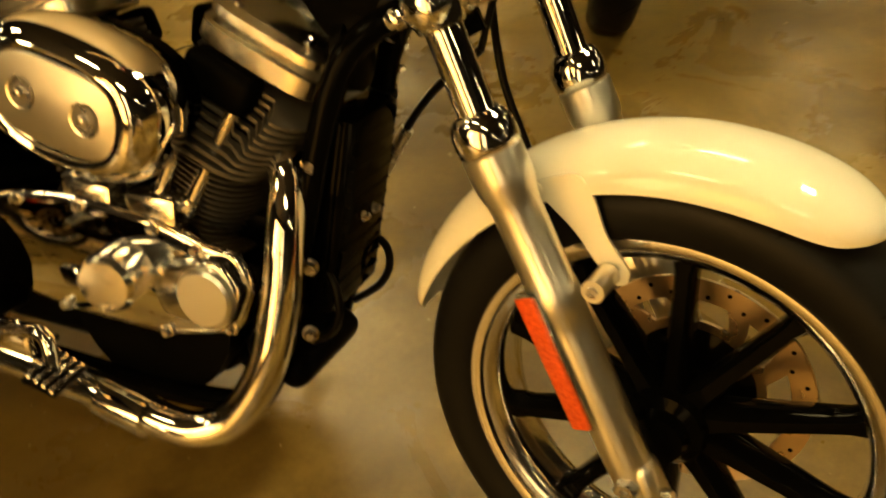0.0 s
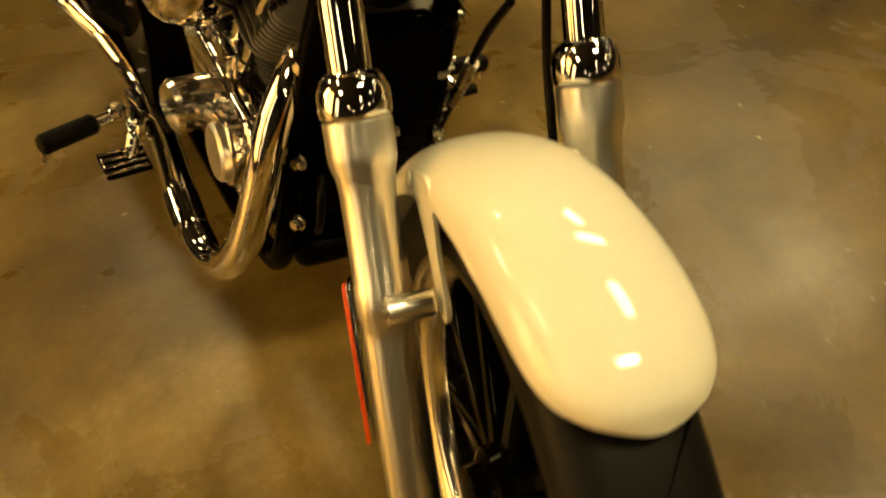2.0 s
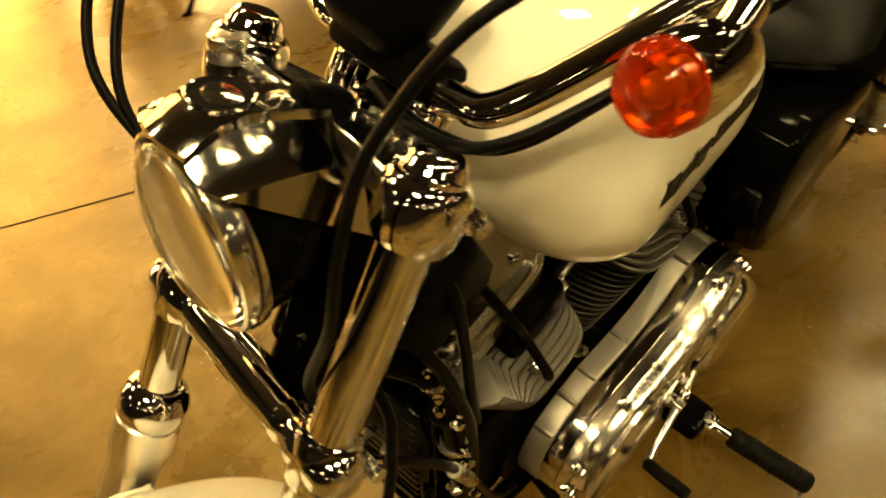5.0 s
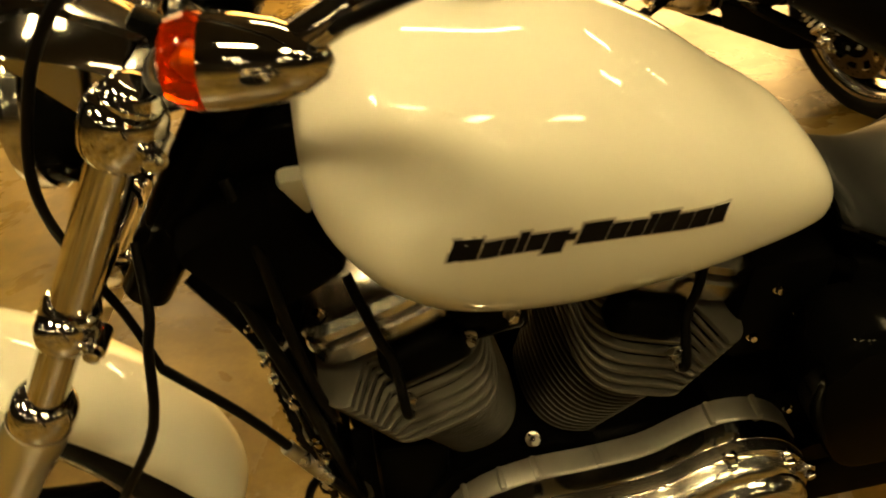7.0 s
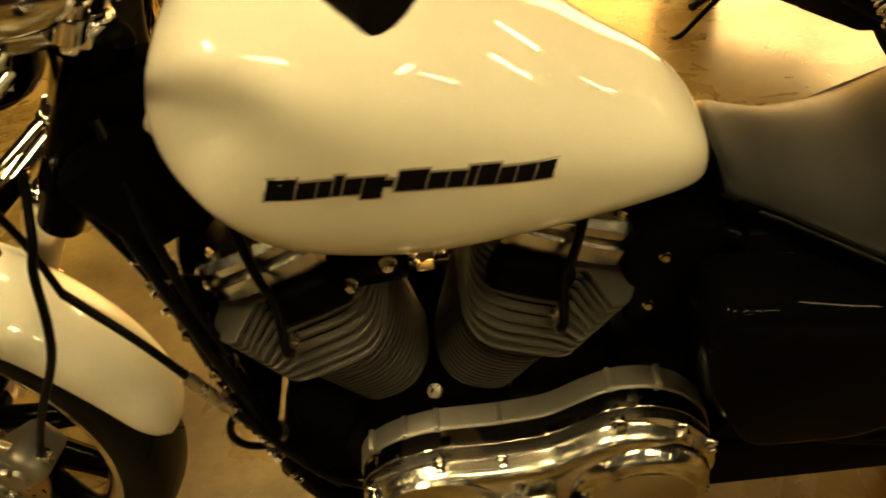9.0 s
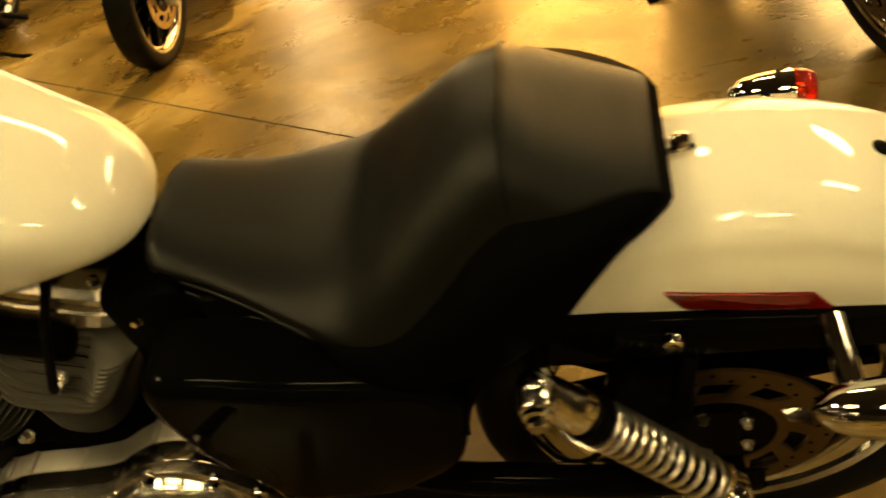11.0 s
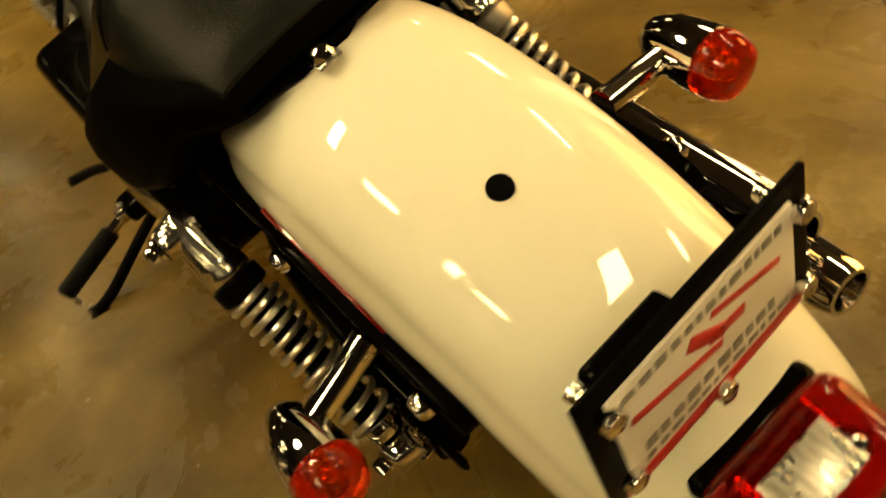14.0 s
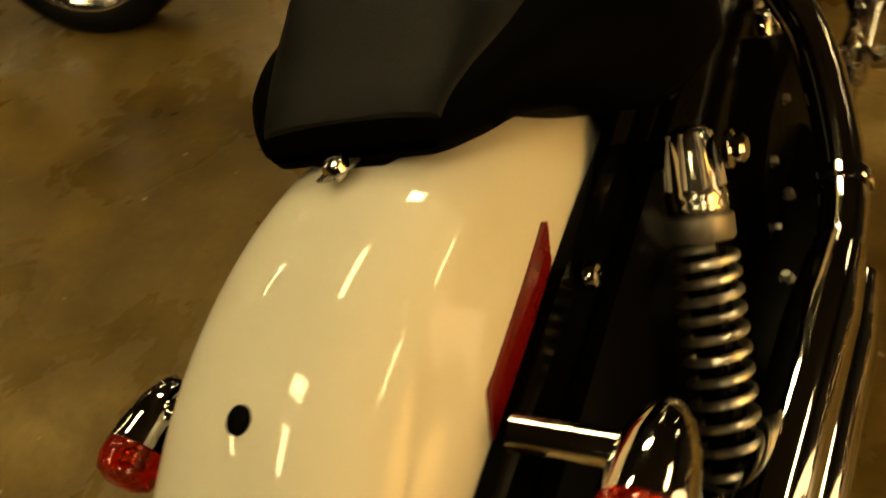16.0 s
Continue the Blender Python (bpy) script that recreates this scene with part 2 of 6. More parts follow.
def rod(a, b, r, r2=None, seg=20, bevel=0.0, bm=None):
    a, b = Vector(a), Vector(b)
    h = (b - a).length
    r2 = r if r2 is None else r2
    pr = [(r - bevel, 0), (r, bevel), (r2, h - bevel), (r2 - bevel, h)] if bevel else [(r, 0), (r2, h)]
    return spin(pr, a, b - a, seg, bm)


def smooth_path(pts, n=10):
    pts = [Vector(p) for p in pts]
    ext = [2 * pts[0] - pts[1]] + pts + [2 * pts[-1] - pts[-2]]
    out = []
    for i in range(1, len(ext) - 2):
        p0, p1, p2, p3 = ext[i - 1:i + 3]
        for k in range(n):
            t = k / n
            out.append(0.5 * (2 * p1 + (p2 - p0) * t + (2 * p0 - 5 * p1 + 4 * p2 - p3) * t * t + (3 * p1 - p0 - 3 * p2 + p3) * t ** 3))
    return out + [pts[-1]]


def tube(pts, r, seg=12, n=8, radii=None, bm=None):
    """A tube along a smooth line; radii: one for each given point."""
    line = smooth_path(pts, n)
    rows, x = [], None
    for i, p in enumerate(line):
        d = (line[min(i + 1, len(line) - 1)] - line[max(i - 1, 0)]).normalized()
        x = d.orthogonal().normalized() if x is None else (x - d * x.dot(d)).normalized()
        y = d.cross(x)
        rr = r
        if radii:
            u = i / n
            k = min(int(u), len(radii) - 2)
            rr = radii[k] + (radii[k + 1] - radii[k]) * (u - k)
        rows.append([p + (x * math.cos(t) + y * math.sin(t)) * rr for t in (2 * math.pi * j / seg for j in range(seg))])
    return rings(rows, bm=bm)


def block(size, at=(0, 0, 0), bevel=0.0, turn=UNIT, segs=2, bm=None):
    own = bmesh.new()
    bmesh.ops.create_cube(own, size=1.0)
    bmesh.ops.scale(own, vec=size, verts=own.verts)
    if bevel:
        bmesh.ops.bevel(own, geom=own.edges[:], offset=bevel, segments=segs, affect="EDGES", profile=0.5)
    bmesh.ops.transform(own, matrix=Matrix.Translation(at) @ turn, verts=own.verts)
    return merge(bm, own)


def merge(bm, own):
    if bm is None:
        return own
    me = bpy.data.meshes.new("t")
    own.to_mesh(me)
    own.free()
    bm.from_mesh(me)
    bpy.data.meshes.remove(me)
    return bm


def plate(outline, depth, bevel=0.0, xf=UNIT, bm=None):
    """A flat outline (x, y) given a depth along z, its edges rounded."""
    own = bmesh.new()
    lo = [own.verts.new((x, y, 0)) for x, y in outline]
    f = own.faces.new(lo)
    got = bmesh.ops.extrude_face_region(own, geom=[f])
    top = [v for v in got["geom"] if isinstance(v, bmesh.types.BMVert)]
    bmesh.ops.translate(own, vec=(0, 0, depth), verts=top)
    bmesh.ops.recalc_face_normals(own, faces=own.faces)
    if bevel:
        tops = set(top)
        es = [e for e in own.edges if e.verts[0] in tops and e.verts[1] in tops]
        bmesh.ops.bevel(own, geom=es, offset=bevel, segments=3, affect="EDGES", profile=0.5)
    bmesh.ops.transform(own, matrix=xf, verts=own.verts)
    return merge(bm, own)


def round_outline(pts, r, n=5):
    """Rounds the corners of a flat outline."""
    out, m = [], len(pts)
    for i in range(m):
        p, a, b = Vector(pts[i]), Vector(pts[i - 1]), Vector(pts[(i + 1) % m])
        ra = min(r, (a - p).length * 0.45, (b - p).length * 0.45)
        s, e = p + (a - p).normalized() * ra, p + (b - p).normalized() * ra
        for k in range(n + 1):
            t = k / n
            out.append(tuple((1 - t) ** 2 * s + 2 * t * (1 - t) * p + t * t * e))
    return out


def bolt(at, way, r=0.006, h=0.006, bm=None):
    """A hexagon-head bolt with its washer."""
    bm = spin([(r * 1.35, 0), (r * 1.35, h * 0.25), (r * 1.2, h * 0.3)], at, way, 16, bm)
    a = Vector(at) + Vector(way).normalized() * h * 0.28
    return spin([(r, 0), (r, h * 0.75), (r * 0.85, h)], a, way, 6, bm)


def lerp(table, x):
    """Smooth reading of a table of rows (x, a, b, ...)."""
    if x <= table[0][0]:
        return table[0][1:]
    for p, q in zip(table, table[1:]):
        if x <= q[0]:
            t = (x - p[0]) / (q[0] - p[0])
            return tuple(a + (b - a) * t for a, b in zip(p[1:], q[1:]))
    return table[-1][1:]


def spline(table, x):
    """The same through a smooth curve."""
    n = len(table)
    xs = [r[0] for r in table]
    x = min(max(x, xs[0]), xs[-1])
    i = max(k for k in range(n - 1) if xs[k] <= x) if x > xs[0] else 0
    h = xs[i + 1] - xs[i]
    t = (x - xs[i]) / h
    out = []
    for c in range(1, len(table[0])):
        def slope(k):
            if k == 0:
                return (table[1][c] - table[0][c]) / (xs[1] - xs[0])
            if k == n - 1:
                return (table[-1][c] - table[-2][c]) / (xs[-1] - xs[-2])
            return (table[k + 1][c] - table[k - 1][c]) / (xs[k + 1] - xs[k - 1])
        a, b = table[i][c], table[i + 1][c]
        ma, mb = slope(i) * h, slope(i + 1) * h
        out.append((2 * t ** 3 - 3 * t * t + 1) * a + (t ** 3 - 2 * t * t + t) * ma + (-2 * t ** 3 + 3 * t * t) * b + (t ** 3 - t * t) * mb)
    return tuple(out)


def thing(name, label, category, m=UNIT, group=""):
    ob = new(name)
    ob.matrix_world = m
    ob.empty_display_size = 0.1
    return tagged(ob, label, category, group)


# ---- the hall ----
def room():
    bm = block((40, 40, 0.2), (0, 0, -0.1))
    fl = part("floor", bm, FLOOR, smooth=0)
    tagged(fl, "polished and stained brown concrete showroom floor", "floor", kind="structure")
    for name, size, at in (("wall_north", (40, 0.2, 5), (0, 14, 2.5)), ("wall_east", (0.2, 19.6, 5), (14, 4.1, 2.5)), ("wall_west", (0.2, 19.6, 5), (-14, 4.1, 2.5))):
        tagged(part(name, block(size, at), WALLMAT, smooth=0), "plain dim showroom wall", "wall", kind="structure")
    # the shop front: tall lit windows in a plain wall, the middle one the brightest
    y, z0, z1 = SHOP_FRONT, 0.25, 4.6
    openings = ((-3.0, -1.1, WEST_PANE), (-0.9, 1.1, GLOW_PANE), (2.2, 3.3, SIDE_PANE))
    edges = [-14.1] + [x for x0, x1, pane in openings for x in (x0, x1)] + [14.1]
    bm = None
    for x0, x1 in zip(edges[0::2], edges[1::2]):
        bm = block((x1 - x0, 0.2, 5), ((x0 + x1) / 2, y, 2.5), 0, UNIT, 2, bm)
    for x0, x1, pane in openings:
        bm = block((x1 - x0, 0.2, z0), ((x0 + x1) / 2, y, z0 / 2), 0, UNIT, 2, bm)
        bm = block((x1 - x0, 0.2, 5 - z1), ((x0 + x1) / 2, y, (5 + z1) / 2), 0, UNIT, 2, bm)
    tagged(part("wall_south", bm, WALLMAT, smooth=0), "dim shop-front wall with tall window openings", "wall", kind="structure")
    for k, (x0, x1, pane) in enumerate(openings):
        win = part("window_%d" % (k + 1), block((x1 - x0, 0.02, z1 - z0), ((x0 + x1) / 2, y - 0.02, (z0 + z1) / 2)), pane, smooth=0)
        tagged(win, "tall shop window bright with warm light", "window", kind="structure")
        for x in (x0 + 0.03, (x0 + x1) / 2, x1 - 0.03):
            part("window_frame", block((0.06, 0.08, z1 - z0), (x, y + 0.01, (z0 + z1) / 2), 0.008), SATIN, win)
        for z in (z0 + 0.03, (z0 + z1) / 2, z1 - 0.03):
            part("window_frame", block((x1 - x0 - 0.12, 0.08, 0.06), ((x0 + x1) / 2, y + 0.01, z), 0.008), SATIN, win)
    # saw cuts in the slab
    along = Vector((1.18, -0.76, 0)).normalized()
    for name, at, way in (("floor_joint", Vector((1.0, -1.46, 0)), along), ("floor_joint", Vector((-0.284, 0.616, 0)), Vector((0.244, 0.337, 0)).normalized())):
        turn_ = Matrix.Rotation(math.atan2(way.y, way.x), 4, "Z")
        if at.y < 0:
            bm = block((16, 0.0036, 0.0035), at + Vector((0, 0, 0.0008)), 0, turn_)
        else:
            bm = block((7.0, 0.0045, 0.0035), at + way * 2.2 + Vector((0, 0, 0.0008)), 0, turn_)
        tagged(part(name, bm, JOINT, smooth=0), "narrow dark saw-cut joint in the concrete", "floor joint", kind="structure")
    tagged(part("ceiling", block((40, 40, 0.2), (0, 0, 5.1)), CEILMAT, smooth=0), "dark open showroom ceiling", "ceiling", kind="structure")


def lights():
    glow = bpy.data.materials.new("lamp_glow")
    glow.use_nodes = True
    b = glow.node_tree.nodes["Principled BSDF"]
    b.inputs["Base Color"].default_value = (0.8, 0.8, 0.8, 1)
    b.inputs["Emission Color"].default_value = (*LAMP_COLOUR, 1)
    b.inputs["Emission Strength"].default_value = LAMP_WATTS
    def other(name, factor):
        m = glow.copy()
        m.name = name
        m.node_tree.nodes["Principled BSDF"].inputs["Emission Strength"].default_value = LAMP_WATTS * factor
        return m
    # one lamp is boosted as key light, others held back, for balance
    strong, dim = other("key_lamp_glow", 1.75), other("dim_lamp_glow", 0.60)
    key_lamps = ((3.0, 1.6, 80),)
    near = ((1.25, 2.65, -8), (-3.0, -0.1, -8), (-3.15, -2.9, -8), (-2.0, 3.7, -8), (-0.8, 3.4, 80))
    weak = ((2.4, -2.8, -8),)
    low = ((0.1, -1.7, -8),)
    # the rows go on to the ends of the hall
    far = [(x, y, -8) for x in (-10.5, -6.2, 6.2, 10.5) for y in (-3.6, 0.8, 5.4, 10.2)] + [(x, y, -8) for x in (-2.2, 2.2) for y in (7.2, 10.6)]
    made = {}
    for kind, places, mat in (("new", key_lamps, strong), ("near", near, other("lamp_glow_near", 0.8)), ("weak", weak, dim), ("low", low, other("lamp_glow_low", 0.9)), ("far", far, dim)):
        for x, y, turn in places:
            m = pose(x, y, LAMP_HEIGHT, 0, 0, turn)
            if kind in made:
                copy_thing(made[kind], m)
                continue
            lamp = made[kind] = thing("ceiling_light", "rectangular glowing ceiling light in a metal housing", "lamp", m, "ceiling lights")
            wide = 0.15 if kind in ("far", "low") else LAMP_WIDE
            part("housing", block((LAMP_LONG + 0.06, wide + 0.06, 0.06), (0, 0, 0.045), 0.01), ALU, lamp)
            part("diffuser", block((LAMP_LONG, wide, 0.02), (0, 0, 0.0), 0.004), mat, lamp, "glowing white diffuser")
            for q in (-0.38, 0.38):
                part("hanger", rod((q * LAMP_LONG, 0, 0.07), (q * LAMP_LONG, 0, 5.0 - LAMP_HEIGHT), 0.006, seg=8), ALU, lamp)


def spotlights():
    """Unseen warm spotlights over the aisle, added to brighten the floor."""
    for at, to in (((1.6, -4.0, 4.2), (1.5, -3.7, 0.0)), ((5.2, -3.0, 4.2), (4.8, -2.6, 0.0))):
        aim = look(at, to)
        can = thing("fill_spotlight", "added black spotlight whose warm beam brightens the floor", "lamp", aim, "ceiling spotlights")
        part("can", hoop([(0.085, -0.02), (0.09, -0.02), (0.09, 0.20), (0.05, 0.26), (0.02, 0.26), (0.02, 0.25), (0.05, 0.25), (0.084, 0.19)], seg=28), BLACK, can)
        part("yoke", rod((0, 0, 0.24), aim.inverted() @ Vector((at[0], at[1], 5.0)), 0.012, seg=10), BLACK, can)
        data = bpy.data.lights.new("spotlight_bulb", "SPOT")
        data.energy, data.color, data.spot_size, data.spot_blend, data.shadow_soft_size = SPOT_WATTS, SPOT_COLOUR, radians(66), 0.8, 0.07
        bulb = new("spotlight_bulb", data)
        bulb.matrix_world = aim @ Matrix.Translation((0, 0, -0.03))


room()
lights()
spotlights()

# ---- the motorcycle ----
bike = thing("motorcycle", "cream-white cruiser motorcycle with chrome forks leaning on its side stand", "motorcycle", BIKE)


def bp(name, bm, mat, label="", xf=None, parent=None, smooth=40.0):
    return part(name, bm, mat, parent or bike, label, xf, smooth)


def tyre(radius, half, rim_r):
    """A tyre with a rounded tread."""
    pr = []
    for i in range(33):
        t = -1 + 2 * i / 32
        y = half * math.sin(t * math.pi / 2 * 1.06) / math.sin(math.pi / 2 * 1.06)
        pr.append((radius - (radius - rim_r - 0.03) * (abs(t) ** 2.8), y))
    pr = [(rim_r, -half * 0.78), (rim_r + 0.012, -half * 0.94)] + pr + [(rim_r + 0.012, half * 0.94), (rim_r, half * 0.78), (rim_r - 0.006, half * 0.6), (rim_r - 0.006, -half * 0.6)]
    bm = bmesh.new()
    seg = 120
    vs = [[bm.verts.new((r * math.cos(a), y, r * math.sin(a))) for r, y in pr] for a in (2 * math.pi * k / seg for k in range(seg))]
    n = len(pr)
    for k in range(seg):
        a, b = vs[k], vs[(k + 1) % seg]
        for i in range(n):
            j = (i + 1) % n
            bm.faces.new((a[i], b[i], b[j], a[j]))
    bmesh.ops.recalc_face_normals(bm, faces=bm.faces)
    return bm


def tread(radius, half, rim_r, count, lift=0.0006):
    """Curved grooves of the tread, as narrow dark channels."""
    bm = bmesh.new()
    for k in range(count):
        for s in (1, -1):
            base = 2 * math.pi * (k + (0.5 if s < 0 else 0)) / count
            prev = None
            for q in range(13):
                u = q / 12
                t = s * (0.06 + 0.68 * u)
                y = half * math.sin(t * math.pi / 2 * 1.06) / math.sin(math.pi / 2 * 1.06)
                r = radius - (radius - rim_r - 0.03) * (abs(t) ** 2.8) + lift
                a = base + 0.36 * u - 0.16 * u * u
                w = 0.0075 * (math.sin(math.pi * (0.12 + 0.8 * u)))
                pair = [bm.verts.new((r * math.cos(a + d), y, r * math.sin(a + d))) for d in (-w, w)]
                if prev:
                    bm.faces.new((prev[0], prev[1], pair[1], pair[0]))
                prev = pair
    return bm


def ring_of(profile, seg=72):
    """A closed ring of (radius, across) turned about the axle."""
    bm = bmesh.new()
    vs = [[bm.verts.new((r * math.cos(a), y, r * math.sin(a))) for r, y in profile] for a in (2 * math.pi * k / seg for k in range(seg))]
    n = len(profile)
    for k in range(seg):
        a, b = vs[k], vs[(k + 1) % seg]
        for i in range(n):
            j = (i + 1) % n
            bm.faces.new((a[i], b[i], b[j], a[j]))
    bmesh.ops.recalc_face_normals(bm, faces=bm.faces)
    return bm


def spoke(r0, r1, a0, a1, w0, w1, d0, d1):
    """One cast spoke from the hub to the rim, thicker at its root."""
    rows = []
    for k in range(9):
        u = k / 8
        a = a0 + (a1 - a0) * u
        r = r0 + (r1 - r0) * u
        flare = 1 + 0.7 * max(0, (u - 0.82) / 0.18) ** 2 + 0.5 * max(0, (0.15 - u) / 0.15)
        w, d = (w0 + (w1 - w0) * u) * flare, d0 + (d1 - d0) * u
        c, s = math.cos(a), math.sin(a)
        ring = []
        for x, y in ((1, 0.55), (0.55, 1), (-0.55, 1), (-1, 0.55), (-1, -0.55), (-0.55, -1), (0.55, -1), (1, -0.55)):
            ring.append(Vector((r * c - w * x * s, d * y, r * s + w * x * c)))
        rows.append(ring)
    return rings(rows)


def rotor(r0, r1, y, thick=0.005, windows=10):
    """A brake disc: one plate with slanting windows between its outer and inner ring."""
    step = 8
    n = windows * step
    radii = (r0, r0 + (r1 - r0) * 0.20, r0 + (r1 - r0) * 0.40, r0 + (r1 - r0) * 0.60, r1)
    bm = bmesh.new()
    grid = [[bm.verts.new((r * math.cos(a), y - thick / 2, r * math.sin(a))) for a in (2 * math.pi * k / n + 0.07 * i for k in range(n))] for i, r in enumerate(radii)]
    for i in range(4):
        for k in range(n):
            if i in (1, 2) and k % step < 5:
                continue
            j = (k + 1) % n
            bm.faces.new((grid[i][k], grid[i][j], grid[i + 1][j], grid[i + 1][k]))
    for v in [v for v in bm.verts if not v.link_faces]:
        bm.verts.remove(v)
    got = bmesh.ops.extrude_face_region(bm, geom=bm.faces[:])
    bmesh.ops.translate(bm, vec=(0, thick, 0), verts=[v for v in got["geom"] if isinstance(v, bmesh.types.BMVert)])
    bmesh.ops.recalc_face_normals(bm, faces=bm.faces)
    return bm


def drilled(r, y, count, size, thick):
    bm = bmesh.new()
    for k in range(count):
        a = 2 * math.pi * k / count
        rr = r + (0.008 if k % 2 else -0.004)
        spin([(size, -thick / 2), (size, thick / 2)], (rr * math.cos(a), y, rr * math.sin(a)), (0, 1, 0), 8, bm)
    return bm


def wheel(name, label, radius, half, rim_r, xf, disc_y, disc_r):
    hub = bp(name, spin([(0.016, -0.062), (0.030, -0.060), (0.034, -0.045), (0.046, -0.038), (0.050, -0.026), (0.038, -0.014), (0.038, 0.014), (0.050, 0.026), (0.046, 0.038), (0.034, 0.045), (0.030, 0.060), (0.016, 0.062)], (0, 0, 0), (0, 1, 0), 40), BLACK, label, xf)
    bp("tyre", tyre(radius, half, rim_r), RUBBER, "black road tyre", xf, hub)
    tagged(bp("tread_pattern", tread(radius, half, rim_r, 16), DARK, "", xf, hub), "dark slanting tread grooves", kind="stuff")
    b, s = rim_r, half / 0.058
    bp("rim", ring_of([(b + 0.009, 0.048 * s), (b + 0.003, 0.050 * s), (b - 0.006, 0.047 * s), (b - 0.008, 0.041 * s), (b - 0.016, 0.037 * s), (b - 0.024, 0.030 * s), (b - 0.027, 0.015), (b - 0.027, -0.015), (b - 0.024, -0.030 * s), (b - 0.016, -0.037 * s), (b - 0.008, -0.041 * s), (b - 0.006, -0.047 * s), (b + 0.003, -0.050 * s), (b + 0.009, -0.048 * s), (b - 0.008, -0.02), (b - 0.008, 0.02)], 96), POLISHED, "machined bright aluminium rim", xf, hub)
    for k in range(10):
        a = 2 * math.pi * k / 10 + radians(-8)
        bp("spoke", spoke(0.036, b - 0.024, a, a, 0.0140, 0.0105, 0.028, 0.017), BLACK, "", xf, hub)
    side = 1 if disc_y > 0 else -1
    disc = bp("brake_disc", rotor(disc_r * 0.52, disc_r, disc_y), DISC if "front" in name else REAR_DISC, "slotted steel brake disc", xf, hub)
    tagged(bp("drilled_pattern", drilled(disc_r * 0.88, disc_y, 36, 0.003, 0.0056), DARK, "", xf, hub), "drilled holes", kind="stuff")
    bp("disc_carrier", spin([(0.030, -0.010), (0.060, -0.006), (disc_r * 0.54, 0.0), (disc_r * 0.54, 0.004), (0.055, 0.006), (0.030, 0.006)], (0, disc_y - side * 0.004, 0), (0, side, 0), 40), BLACK, "", xf, hub)
    for k in range(5):
        a = 2 * math.pi * k / 5
        bp("disc_bolt", bolt((0.045 * math.cos(a), disc_y + side * 0.003, 0.045 * math.sin(a)), (0, side, 0), 0.006, 0.008), STEEL, "", xf, hub)
    return hub


def fender_skin(table, section, thick=0.004, n=72):
    """A mudguard round the wheel: table rows are angle, crown radius, half width, skirt radius."""
    a0, a1 = table[0][0], table[-1][0]
    outer, inner = [], []
    for k in range(n + 1):
        u = k / n
        u = 0.5 - 0.5 * math.cos(math.pi * u)
        ang = a0 + (a1 - a0) * u
        crown, half, skirt = spline(table, ang)
        for rows, off in ((outer, 0), (inner, thick)):
            ring = []
            for p, v in section:
                y = p * (half - off)
                r = skirt + (crown - off - skirt) * v
                ring.append(Vector((r * math.cos(radians(ang)), y, r * math.sin(radians(ang)))))
            rows.append(ring)
    bm = bmesh.new()
    o = [[bm.verts.new(p) for p in r] for r in outer]
    i_ = [[bm.verts.new(p) for p in r] for r in inner]
    m = len(section)
    for a, b in zip(range(n), range(1, n + 1)):
        for q in range(m - 1):
            bm.faces.new((o[a][q], o[a][q + 1], o[b][q + 1], o[b][q]))
            bm.faces.new((i_[a][q], i_[b][q], i_[b][q + 1], i_[a][q + 1]))
        bm.faces.new((o[a][0], o[b][0], i_[b][0], i_[a][0]))
        bm.faces.new((o[a][-1], i_[a][-1], i_[b][-1], o[b][-1]))
    for q in range(m - 1):
        bm.faces.new((o[0][q], i_[0][q], i_[0][q + 1], o[0][q + 1]))
        bm.faces.new((o[n][q], o[n][q + 1], i_[n][q + 1], i_[n][q]))
    bmesh.ops.recalc_face_normals(bm, faces=bm.faces)
    return bm


def arch(power=2.6, m=36):
    """A flattened arch, from one skirt over the crown to the other: (across, up)."""
    out = []
    for k in range(m + 1):
        t = math.pi * k / m
        c, s = math.cos(t), math.sin(t)
        out.append((math.copysign(abs(c) ** (2 / power), c), abs(s) ** (2 / power)))
    return out


LAMP_GLASS = bpy.data.materials.new("lamp_glass")
LAMP_GLASS.use_nodes = True
_g = LAMP_GLASS.node_tree.nodes["Principled BSDF"]
_g.inputs["Base Color"].default_value = (0.95, 0.96, 0.95, 1)
_g.inputs["Transmission Weight"].default_value = 1.0
_g.inputs["Roughness"].default_value = 0.02
_g.inputs["IOR"].default_value = 1.12


def turn_signal(name, at, way, parent_xf, stem_to, lens_len=0.028, r=0.0295):
    """A bullet-shaped indicator: chrome shell, amber lens and its stalk."""
    at, way = Vector(at), Vector(way).normalized()
    shell = bp(name, spin([(0.002, -0.074), (0.010, -0.070), (0.019, -0.058), (0.025, -0.040), (r - 0.001, -0.019), (r, -0.006), (r, 0.0), (r - 0.003, 0.001)], at, way, 32), CHROME, "chrome bullet-shaped indicator", parent_xf)
    lens = bp("lens", spin([(r - 0.002, 0.0), (r - 0.0005, 0.002), (r - 0.001, lens_len * 0.45), (r * 0.82, lens_len * 0.8), (r * 0.5, lens_len * 0.96), (0.001, lens_len)], at, way, 32), AMBER if "front" in name else REAR_AMBER, "amber plastic lens", parent_xf, shell)
    lens.visible_shadow = False
    bp("bulb", spin([(0.004, -0.004), (0.009, 0.004), (0.008, 0.012), (0.001, 0.017)], at, way, 14), STEEL, "", parent_xf, shell)
    mid = at - way * 0.035
    bp("stalk", tube([mid, mid + (Vector(stem_to) - mid) * 0.5, stem_to], 0.0125, 16, 4), CHROME, "chrome stalk", parent_xf, shell)
    return shell


